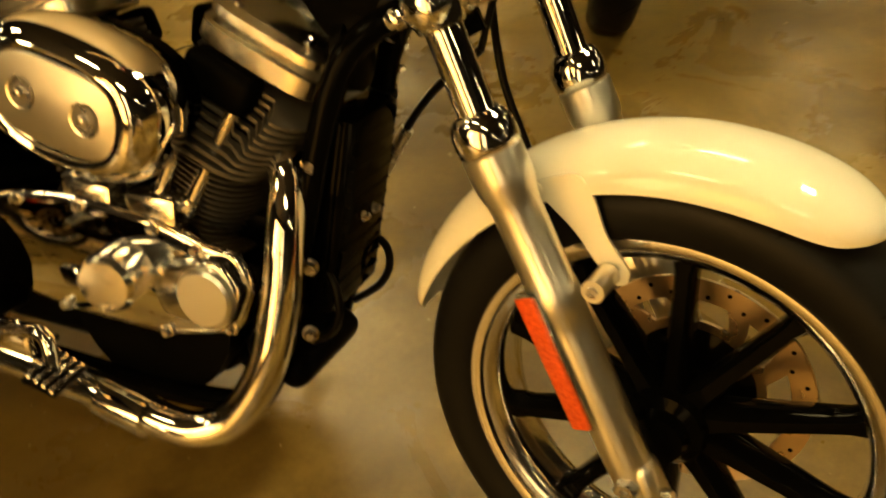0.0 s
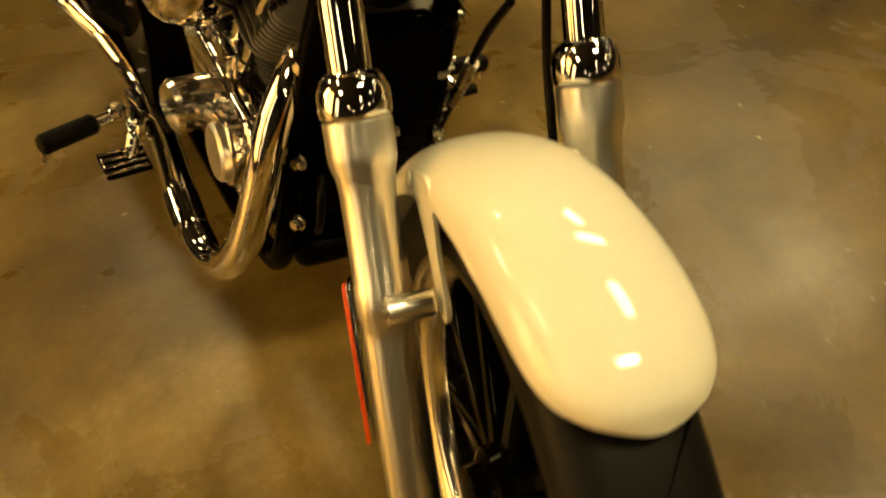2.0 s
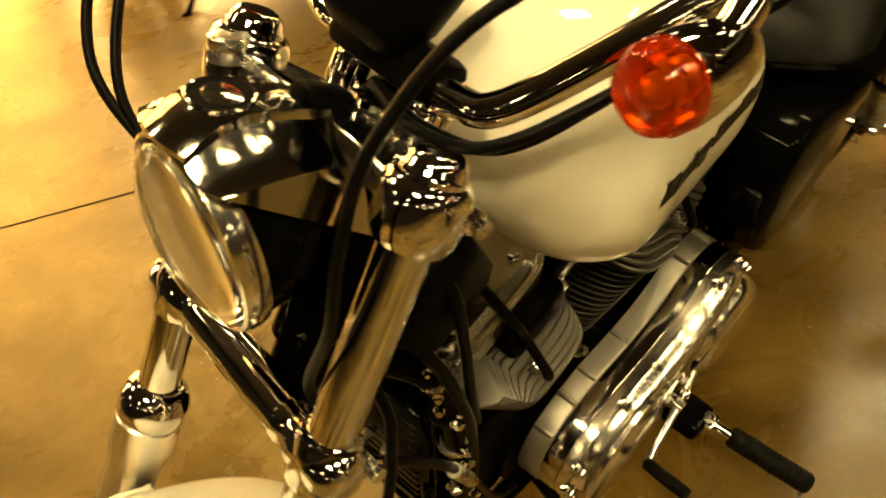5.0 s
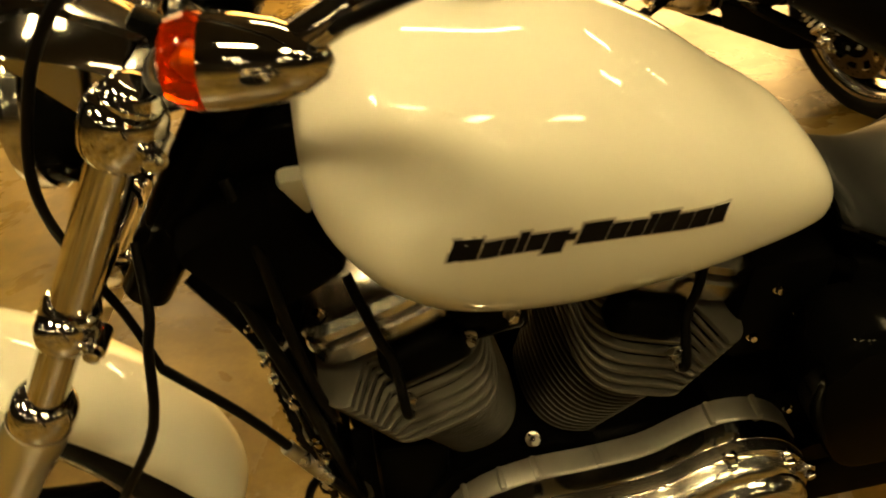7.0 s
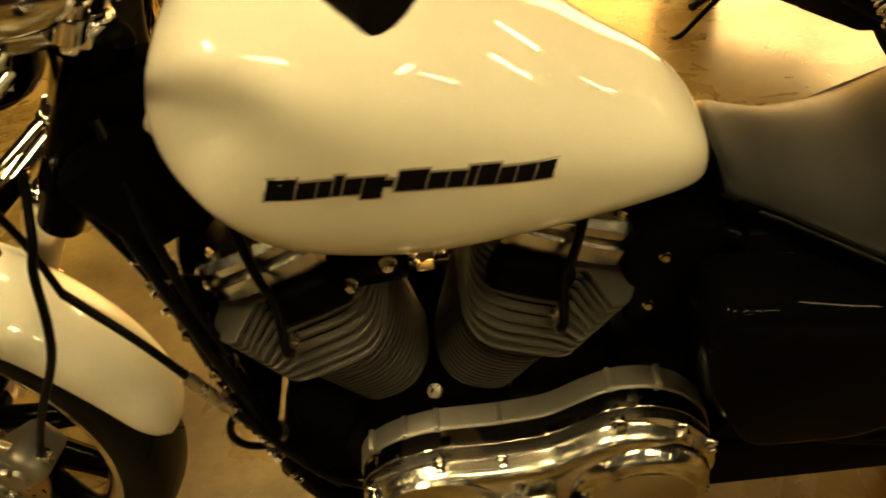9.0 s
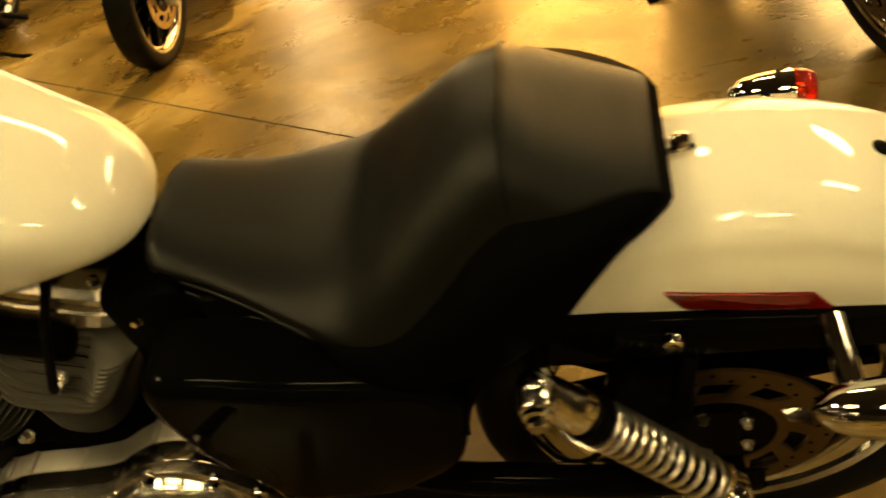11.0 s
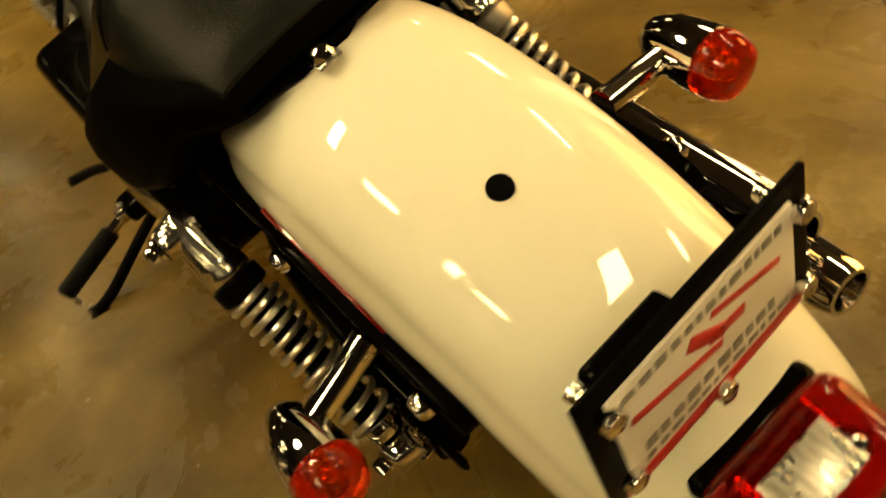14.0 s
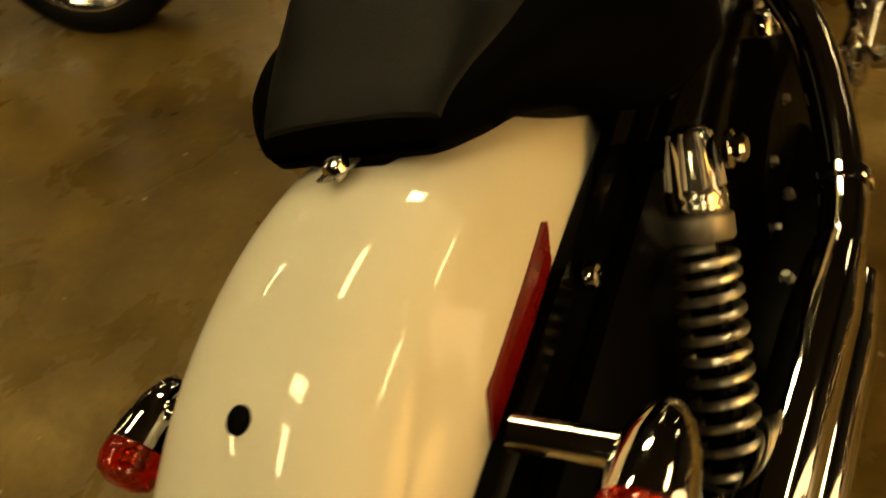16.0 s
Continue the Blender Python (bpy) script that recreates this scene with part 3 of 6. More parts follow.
def front_end():
    X, L = WHEEL, LEGS
    wheel("front_wheel", "black cast split-spoke front wheel", 0.311, 0.060, 0.240, X, 0.066, 0.146)
    # the mudguard sits a little askew over the wheel
    G = X @ Matrix.Translation((-0.06, 0, 0)) @ Matrix.Rotation(radians(1.3), 4, "Z") @ Matrix.Translation((0.06, 0, 0))
    fender = bp("front_fender", fender_skin([(30.35, 0.3300, 0.005, 0.3285), (30.6, 0.3315, 0.012, 0.3282), (31.2, 0.3345, 0.0225, 0.3275), (33, 0.344, 0.043, 0.324), (37, 0.350, 0.063, 0.315), (44, 0.3525, 0.073, 0.309), (60, 0.352, 0.0755, 0.304), (90, 0.352, 0.073, 0.305), (114, 0.352, 0.070, 0.310), (132, 0.349, 0.060, 0.319), (139, 0.344, 0.046, 0.326), (142.5, 0.338, 0.028, 0.331)], arch(2.3)), PAINT, "glossy rounded front mudguard", G)
    for s in (1, -1):
        # the mudguard's own leg down to the fork
        ol = round_outline([(-0.012, 0.330), (0.046, 0.328), (0.052, 0.296), (0.047, 0.255), (0.057, 0.208), (0.048, 0.196), (0.035, 0.198), (0.025, 0.225), (0.016, 0.268), (0.000, 0.302)], 0.014)
        m = Matrix(((1, 0, 0, 0), (0, 0, 1, 0.0690 * s - (0.004 if s < 0 else 0)), (0, 1, 0, 0), (0, 0, 0, 1)))
        bp("fender_bracket", plate(ol, 0.005, 0.0015, m), PAINT, "painted mudguard leg", G, fender)
        bp("fender_rivet", spin([(0.007, 0), (0.006, 0.002), (0.001, 0.0035)], (-0.005, 0.0745 * s, 0.322), (0, s, 0.15), 14), PAINT, "", G, fender)
        y = 0.112 * s
        slider = bp("fork_slider", spin([(0.016, -0.048), (0.022, -0.044), (0.024, -0.03), (0.0255, 0.03), (0.0262, 0.18), (0.0262, 0.200), (0.0275, 0.203), (0.0275, 0.232), (0.0262, 0.236), (0.0262, 0.322), (0.0275, 0.334), (0.0312, 0.348), (0.0318, 0.358), (0.0318, 0.384), (0.030, 0.386)], (0, y, 0), (0, 0, 1), 40), ALU, "brushed aluminium lower fork leg", L)
        bp("axle_lug", block((0.050, 0.040, 0.062), (0.004, y, -0.012), 0.014, segs=3), ALU, "", L, slider)
        bp("axle_nut", spin([(0.014, 0), (0.014, 0.010), (0.011, 0.013), (0.006, 0.013), (0.006, 0.006)], (0.0, y + 0.020 * s, -0.004), (0, s, 0), 6), STEEL, "", L, slider)
        bp("pinch_bolt", bolt((0.030, y + 0.006 * s, -0.026), (1, 0.2 * s, 0), 0.006, 0.008), STEEL, "", L, slider)
        bp("fender_boss", spin([(0.0125, 0), (0.0125, 0.040), (0.011, 0.043)], (0.048, y + 0.008 * s, 0.219), (0, -s, 0), 24), ALU, "", L, slider)
        bp("boss_bolt", spin([(0.0062, 0), (0.0062, 0.003), (0.003, 0.003), (0.003, 0.0005)], (0.048, y + 0.0085 * s, 0.219), (0, s, 0), 6), STEEL, "", L, slider)
        bp("reflector_mount", block((0.028, 0.004, 0.164), (-0.014, y + 0.0285 * s, 0.157), 0.0015, pose(0, 0, 0, 0, 0, 14 * s)), CHROME, "thin bright reflector plate", L, slider)
        bp("reflector", block((0.025, 0.005, 0.158), (-0.015, y + 0.0325 * s, 0.157), 0.002, pose(0, 0, 0, 0, 0, 14 * s)), REFLECT_O, "long orange reflector", L, slider)
        bp("fork_collar", spin([(0.0318, 0.387), (0.0332, 0.390), (0.0336, 0.398), (0.0330, 0.410), (0.0295, 0.420), (0.0250, 0.4255), (0.0215, 0.427), (0.0200, 0.424)], (0, y, 0), (0, 0, 1), 40), CHROME, "chrome collar on the fork leg", L)
        bp("fork_tube", rod((-0.001, y, 0.36), (0.0194, y, 0.785), 0.0198, seg=40), CHROME, "chrome fork tube", L)
        # lower clamp end with its pinch bolt
        end = bp("lower_clamp_end", spin([(0.020, 0.506), (0.0245, 0.508), (0.0262, 0.514), (0.0268, 0.531), (0.0262, 0.548), (0.0245, 0.554), (0.020, 0.556)], (-0.019, y, 0.006), (0.048, 0, 1), 36), CHROME, "rounded chrome fork clamp", L)
        bp("clamp_lug", spin([(0.003, -0.0345), (0.014, -0.0335), (0.0205, -0.029), (0.0240, -0.021), (0.0250, -0.008), (0.0250, 0.012), (0.0238, 0.022), (0.0212, 0.029), (0.0205, 0.034), (0.0222, 0.039), (0.0222, 0.046), (0.0195, 0.049)], (0.0075, y, 0.537), (0, -s, 0), 32), CHROME, "", L, end)
        bp("pinch_bolt", spin([(0.010, -0.006), (0.010, 0.022), (0.0075, 0.024), (0.0075, 0.030), (0.006, 0.031)], (-0.023, y + 0.004 * s, 0.538), (0, s, 0), 14), CHROME, "", L, end)
        up = bp("upper_clamp_end", spin([(0.020, 0.728), (0.0275, 0.731), (0.031, 0.738), (0.0325, 0.752), (0.0325, 0.768), (0.030, 0.776), (0.025, 0.780)], (-0.018, y, 0.004), (0.048, 0, 1), 36), CHROME, "rounded chrome fork clamp", L)
        bp("pinch_bolt", spin([(0.010, -0.006), (0.010, 0.020), (0.007, 0.022), (0.007, 0.029), (0.0055, 0.030)], (-0.012, y + 0.004 * s, 0.760), (0, s, 0), 14), CHROME, "", L, up)
        bp("fork_cap", spin([(0.0235, 0.776), (0.0235, 0.784), (0.0215, 0.786), (0.0205, 0.791), (0.016, 0.796), (0.010, 0.797)], (-0.018, y, 0.004), (0.048, 0, 1), 30), CHROME, "chrome fork cap", L, up)
        bp("riser", spin([(0.019, 0.775), (0.019, 0.80), (0.016, 0.800), (0.017, 0.818), (0.012, 0.824)], (-0.03, 0.045 * s, 0), (0, 0, 1), 24), CHROME, "chrome handlebar riser", L)
    bp("lower_clamp_bar", tube([(0.009, -0.075, 0.537), (0.009, 0, 0.537), (0.009, 0.075, 0.537)], 0.0200, 32, 6), CHROME, "chrome bar between the fork clamps", L)
    ol = round_outline([(0.014, 0.096), (-0.016, 0.096), (-0.056, 0.034), (-0.078, 0.024), (-0.078, -0.024), (-0.056, -0.034), (-0.016, -0.096), (0.014, -0.096), (0.004, -0.045), (0.004, 0.045)], 0.008, 3)
    bridge = bp("upper_clamp_bridge", plate(ol, 0.020, 0.005, Matrix.Translation((0.018, 0, 0.751))), POLISHED, "polished bridge between the fork clamps", X)
    bp("stem_boss", spin([(0.022, 0.728), (0.024, 0.732), (0.024, 0.768), (0.021, 0.770)], (-0.036, 0, 0.004), (0, 0, 1), 28), POLISHED, "", X, bridge)
    bp("stem_nut", spin([(0.017, 0.770), (0.018, 0.772), (0.018, 0.784), (0.014, 0.790), (0.004, 0.791)], (-0.036, 0, 0.004), (0, 0, 1), 28), BLACK, "", X, bridge)
    bp("stem_ring", hoop([(0.018, 0.7705), (0.0215, 0.7705), (0.0215, 0.775), (0.018, 0.776)], (-0.036, 0, 0.004), (0, 0, 1), 28), CHROME, "", X, bridge)
    X = FORK
    bp("steering_stem", rod((-0.05, 0, 0.49), (-0.05, 0, 0.76), 0.026, seg=24), BLACK, "", X)
    # brake calliper behind the left leg
    X = WHEEL
    cal = bp("brake_calliper", block((0.058, 0.074, 0.120), (-0.098, 0.090, 0.122), 0.014, pose(0, 0, 0, 0, -25, 0), 3), CAST, "cast aluminium brake calliper", X)
    bp("calliper_bracket", block((0.10, 0.012, 0.034), (-0.050, 0.100, 0.150), 0.005), ALU, "", X, cal)
    for k, (a, c) in enumerate(((-0.098, 0.160), (-0.112, 0.100), (-0.075, 0.095))):
        bp("calliper_bolt", bolt((a, 0.126, c), (0, 1, 0), 0.009, 0.010), STEEL, "", X, cal)
    for c in (0.098, 0.146):
        bp("piston_cover", spin([(0.020, 0), (0.020, 0.006), (0.017, 0.010), (0.006, 0.011)], (-0.098 - (c - 0.122) * 0.45, 0.124, c), (0, 1, 0), 24), CAST, "", X, cal)
    bp("pad_pin", rod((-0.128, 0.128, 0.150), (-0.080, 0.128, 0.172), 0.004, seg=10), STEEL, "", X, cal)
    bp("banjo_bolt", bolt((-0.128, 0.10, 0.17), (-0.6, 0.3, 0.7), 0.009, 0.014), STEEL, "", X, cal)
    headlamp(FORK)
    eyebrow(FORK)
    handlebar(FORK)


def headlamp(X):
    at, way = Vector((0.098, 0.0, 0.664)), Vector((0.87, 0, -0.49))
    X = X @ Matrix.Translation(at) @ Matrix.Diagonal((0.935, 0.935, 0.935, 1)) @ Matrix.Translation(-at)
    shell = bp("headlamp", hoop([(0.010, -0.100), (0.035, -0.096), (0.058, -0.082), (0.072, -0.058), (0.078, -0.030), (0.079, -0.010), (0.077, -0.010), (0.076, -0.030), (0.070, -0.056), (0.057, -0.079), (0.035, -0.093), (0.010, -0.097)], at, way, 48), BLACK, "round headlamp with a chrome rim", X)
    bp("bezel", hoop([(0.079, -0.018), (0.0825, -0.016), (0.0842, -0.008), (0.0840, -0.001), (0.0822, 0.0045), (0.0795, 0.0058), (0.0772, 0.003), (0.0765, -0.004)], at, way, 72), POLISHED, "chrome headlamp rim", X, shell)
    # a stepped reflector
    pr = [(0.0755, -0.002)] + [(0.075 * math.cos(t), -0.002 - 0.055 * math.sin(t)) for t in (math.pi / 2 * k / 7 for k in range(1, 7))] + [(0.012, -0.0565), (0.004, -0.057)]
    bm = spin(pr, at, way, 30)
    for f in list(bm.faces):
        if len(f.verts) > 4:
            bm.faces.remove(f)
    rng = random.Random(5)
    for v in bm.verts:
        d = v.co - at
        h = d.dot(way.normalized())
        rad = d - way.normalized() * h
        if rad.length < 0.072:
            v.co += way.normalized() * rng.uniform(-0.0045, 0.0045) + rad.normalized() * rng.uniform(-0.002, 0.002)
    bp("reflector", bm, LAMP_MIRROR, "faceted mirror bowl", X, shell, smooth=0)
    bp("bulb_shield", spin([(0.018, -0.040), (0.020, -0.014), (0.015, -0.007), (0.001, -0.006)], at, way, 24), CHROME, "", X, shell)
    bp("side_bulb", spin([(0.014, -0.05), (0.014, -0.016), (0.010, -0.011), (0.001, -0.010)], at + Vector((-0.016, -0.024, -0.030)), way, 20), DARK, "", X, shell)
    bp("side_bulb", spin([(0.012, -0.05), (0.012, -0.018), (0.009, -0.013), (0.001, -0.012)], at + Vector((0.006, -0.026, 0.022)), way, 20), DARK, "", X, shell)
    bp("lamp_glass", spin([(0.0762, 0.001), (0.0725, 0.0095), (0.063, 0.0165), (0.045, 0.0225), (0.022, 0.026), (0.001, 0.027)], at, way, 56), LAMP_GLASS, "clear headlamp glass", X, shell).visible_shadow = False
    bp("mount", block((0.05, 0.03, 0.05), at - way.normalized() * 0.06 + Vector((-0.02, 0, 0.075)), 0.008), SATIN, "", X, shell)


def eyebrow(X):
    """The polished cover over the headlamp: a crowned middle between two ridges, dished flanks and short skirts."""
    nu = 22

    def crest(u, drop=0.0):
        return 0.7745 - drop - 0.0385 * u ** 5

    def column(kind, q, u):
        if kind == "skirt":
            return Vector((0.002 + 0.127 * u, 0.0690 - 0.008 * u, 0.703 + 0.0235 * u))
        inner = Vector((0.034 + 0.109 * u, 0.016 + 0.011 * min(1.0, 1.8 * u), crest(u)))
        outer = Vector((0.040 + 0.089 * u, 0.0685 - 0.0075 * u, 0.7585 - 0.0315 * u ** 1.6))
        if kind == "ridge":
            return outer
        if kind == "flank":
            p = inner.lerp(outer, q)
            p.z -= 0.0042 * min(1.0, q / 0.06) * (1 - q ** 3) + 0.0035 * math.sin(math.pi * q)
            return p
        p = Vector((0.034 + 0.109 * u + 0.010 * u * (1 - q * q), inner.y * q, crest(u) + 0.0014 * (1 - q * q)))
        return p
    half = [("skirt", 0), ("ridge", 0)] + [("flank", q) for q in (0.93, 0.8, 0.64, 0.48, 0.32, 0.18, 0.06)] + [("mid", q) for q in (1.0, 0.82, 0.55, 0.28)]
    rows = []
    for kind, q, s in [(k, q, -1) for k, q in half] + [("mid", 0.0, 1)] + [(k, q, 1) for k, q in reversed(half)]:
        top, low = [], []
        for j in range(nu):
            p = column(kind, q, j / (nu - 1))
            top.append(Vector((p.x, s * p.y, p.z)))
            low.append(Vector((p.x - 0.003, s * p.y * 0.965, p.z - (0.0005 if kind == "skirt" else 0.0045))))
        rows.append(top + list(reversed(low)))
    cover = bp("headlamp_cover", rings(rows), COVER, "polished metal cover over the headlamp", X, smooth=22)
    at, up = Vector((0.112, -0.001, crest(0.715) + 0.0020)), Vector((0.32, 0, 1))
    bp("cover_hole", spin([(0.0215, -0.003), (0.0215, 0.0006), (0.001, 0.0006)], at, up, 32), DARK, "round black opening", X, cover)
    bp("hole_rim", hoop([(0.0212, -0.003), (0.0234, -0.001), (0.0238, 0.0006), (0.0226, 0.0016), (0.0214, 0.0010)], at, up, 32), CHROME, "", X, cover)


def handlebar(X):
    pts = [(-0.02, 0.0, 0.815), (-0.02, 0.07, 0.815), (-0.024, 0.105, 0.826), (-0.050, 0.145, 0.885), (-0.095, 0.200, 0.985), (-0.130, 0.262, 1.075), (-0.150, 0.320, 1.115), (-0.178, 0.362, 1.132), (-0.215, 0.392, 1.140), (-0.252, 0.415, 1.144)]
    bar = bp("handlebar", merge(tube(pts, 0.0127, 20, 8), tube([(a, -b, c) for a, b, c in pts], 0.0127, 20, 8)), CHROME, "chrome swept-back handlebar", X)
    for s in (1, -1):
        bp("grip", tube([(-0.192, 0.374 * s, 1.135), (-0.222, 0.397 * s, 1.141), (-0.256, 0.418 * s, 1.1445)], 0.0175, 16, 6), GRIP, "black rubber grip", X, bar)
        bp("control_housing", block((0.04, 0.045, 0.045), (-0.172, 0.355 * s, 1.130), 0.012), BLACK, "black switch housing", X, bar)
        bp("lever", tube([(-0.145, 0.355 * s, 1.140), (-0.165, 0.392 * s, 1.146), (-0.215, 0.440 * s, 1.150)], 0.006, 10, 6), CHROME, "", X, bar)
        turn_signal("front_indicator", (-0.016, 0.213 * s, 0.896), (0.87, -0.02 * s, -0.49), X, (-0.075, 0.205 * s, 0.965))
    bp("riser_clamp", block((0.042, 0.12, 0.036), (-0.020, 0, 0.818), 0.010), SATIN, "black handlebar clamp", X)
    # round instrument on the clamp
    at, way = Vector((0.002, -0.008, 0.865)), Vector((-0.35, 0.05, 1))
    cup = bp("speedometer", spin([(0.020, -0.045), (0.040, -0.035), (0.048, -0.010), (0.049, 0.030)], at, way, 40), SATIN, "black round speedometer with a chrome rim", X)
    bp("dial_rim", hoop([(0.049, 0.028), (0.0515, 0.031), (0.051, 0.038), (0.047, 0.040), (0.045, 0.036)], at, way, 40), CHROME, "", X, cup)
    bp("dial_face", spin([(0.046, 0.033), (0.001, 0.034)], at, way, 40), DARK, "black dial", X, cup)
    # ignition switch and indicator strip
    bp("ignition_switch", spin([(0.016, 0), (0.0165, 0.008), (0.0155, 0.010), (0.0165, 0.012), (0.0160, 0.018), (0.012, 0.020), (0.004, 0.020)], (0.045, -0.098, 0.758), (0.3, -0.1, 1), 28), STEEL, "ribbed steel switch", X)


def cable(name, pts, r, label="", xf=None, mat=None):
    return bp(name, tube(pts, r, 10, 8), mat or CABLE, label or "black cable", xf)


def tank():
    T = [(0.615, 0.024, 0.730, 0.758), (0.621, 0.054, 0.730, 0.774), (0.635, 0.078, 0.730, 0.795), (0.662, 0.097, 0.729, 0.822), (0.72, 0.121, 0.727, 0.860), (0.80, 0.146, 0.722, 0.918), (0.90, 0.155, 0.705, 0.973), (0.98, 0.162, 0.714, 0.986), (1.05, 0.168, 0.742, 0.993), (1.095, 0.153, 0.770, 0.988), (1.127, 0.127, 0.806, 0.962), (1.145, 0.102, 0.842, 0.936), (1.152, 0.076, 0.872, 0.919)]
    rows = []
    n, m = 60, 56
    for k in range(n + 1):
        u = 0.5 - 0.5 * math.cos(math.pi * k / n)
        x = T[0][0] + (T[-1][0] - T[0][0]) * u
        w, lo, hi = spline(T, x)
        zw = lo + (hi - lo) * 0.45
        ring = []
        for i in range(m):
            t = 2 * math.pi * i / m
            c, s = math.cos(t), math.sin(t)
            h = (hi - zw) if s > 0 else (zw - lo)
            p = 0.80 if s > 0 else 0.62
            y = w * math.copysign(abs(c) ** p, c)
            z = zw + h * math.copysign(abs(s) ** (0.82 if s > 0 else 0.72), s)
            # a shallow dent at the front of each side
            d = math.exp(-((x - 1.075) / 0.05) ** 2 - ((z - 0.925) / 0.035) ** 2)
            y -= math.copysign(0.026 * d, y)
            ring.append(Vector((x, y, z)))
        rows.append(ring)
    body = bp("fuel_tank", rings(rows), PAINT, "glossy teardrop fuel tank")
    bp("tank_mount", block((0.03, 0.045, 0.046), (1.161, 0.022, 0.838), 0.008), PAINT, "", None, body)
    bp("filler_cap", spin([(0.034, 0), (0.036, 0.004), (0.034, 0.014), (0.024, 0.020), (0.001, 0.022)], (0.985, -0.035, 0.990), (0.05, -0.1, 1), 32), CHROME, "chrome fuel cap", None, body)
    return body


def tank_badge():
    """A dark lettering shape on the tank's side, drawn as slanted blocks in a pale edge."""
    bar_mat = material("badge_black", (0.003, 0.003, 0.004), 0.35, spec=0.1)
    edge_mat = material("badge_edge", (0.45, 0.42, 0.36), 0.3, 0.5)
    widths = [0.026, 0.018, 0.013, 0.009, 0.017, 0.019, 0.010, 0.027, 0.018, 0.016, 0.009, 0.019, 0.016, 0.018, 0.018]
    for s in (1, -1):
        for mat, grow, lift, name in ((edge_mat, 0.0022, 0.0006, "badge_edge"), (bar_mat, 0.0, 0.0014, "badge_stroke")):
            x = 1.046
            for i, w in enumerate(widths):
                h = 0.0195 if i in (0, 3, 7, 10, 11) else 0.0155
                drop = 0.006 if i == 5 else 0.0
                if i == 6:
                    h = 0.006
                x1 = x - w + 0.0015
                pts = []
                for px, pz in ((x + grow, -grow - drop), (x1 - grow, -grow - drop), (x1 - grow, h + grow), (x + grow, h + grow)):
                    zz = 0.859 + pz - 0.028 * (1.046 - px) / 0.265 + (0.006 if i == 6 else 0)
                    pts.append((px - 0.35 * pz, zz))
                bm = bmesh.new()
                hi = [bm.verts.new((xx, s * (tank_side(xx, zz) + lift), zz)) for xx, zz in pts]
                lo = [bm.verts.new((xx, s * (tank_side(xx, zz) - 0.002), zz)) for xx, zz in pts]
                bm.faces.new(hi)
                for q in range(4):
                    bm.faces.new((hi[q], hi[q - 1], lo[q - 1], lo[q]))
                bmesh.ops.recalc_face_normals(bm, faces=bm.faces)
                bp(name, bm, mat, "", None, TANK, smooth=0)
                x -= w


def tank_side(x, z):
    """How far out the tank's skin lies at a place of its side."""
    hit, co = TANK.ray_cast(Vector((x, 0.6, z)), Vector((0, -1, 0)))[:2]
    return co.y if hit else 0.14


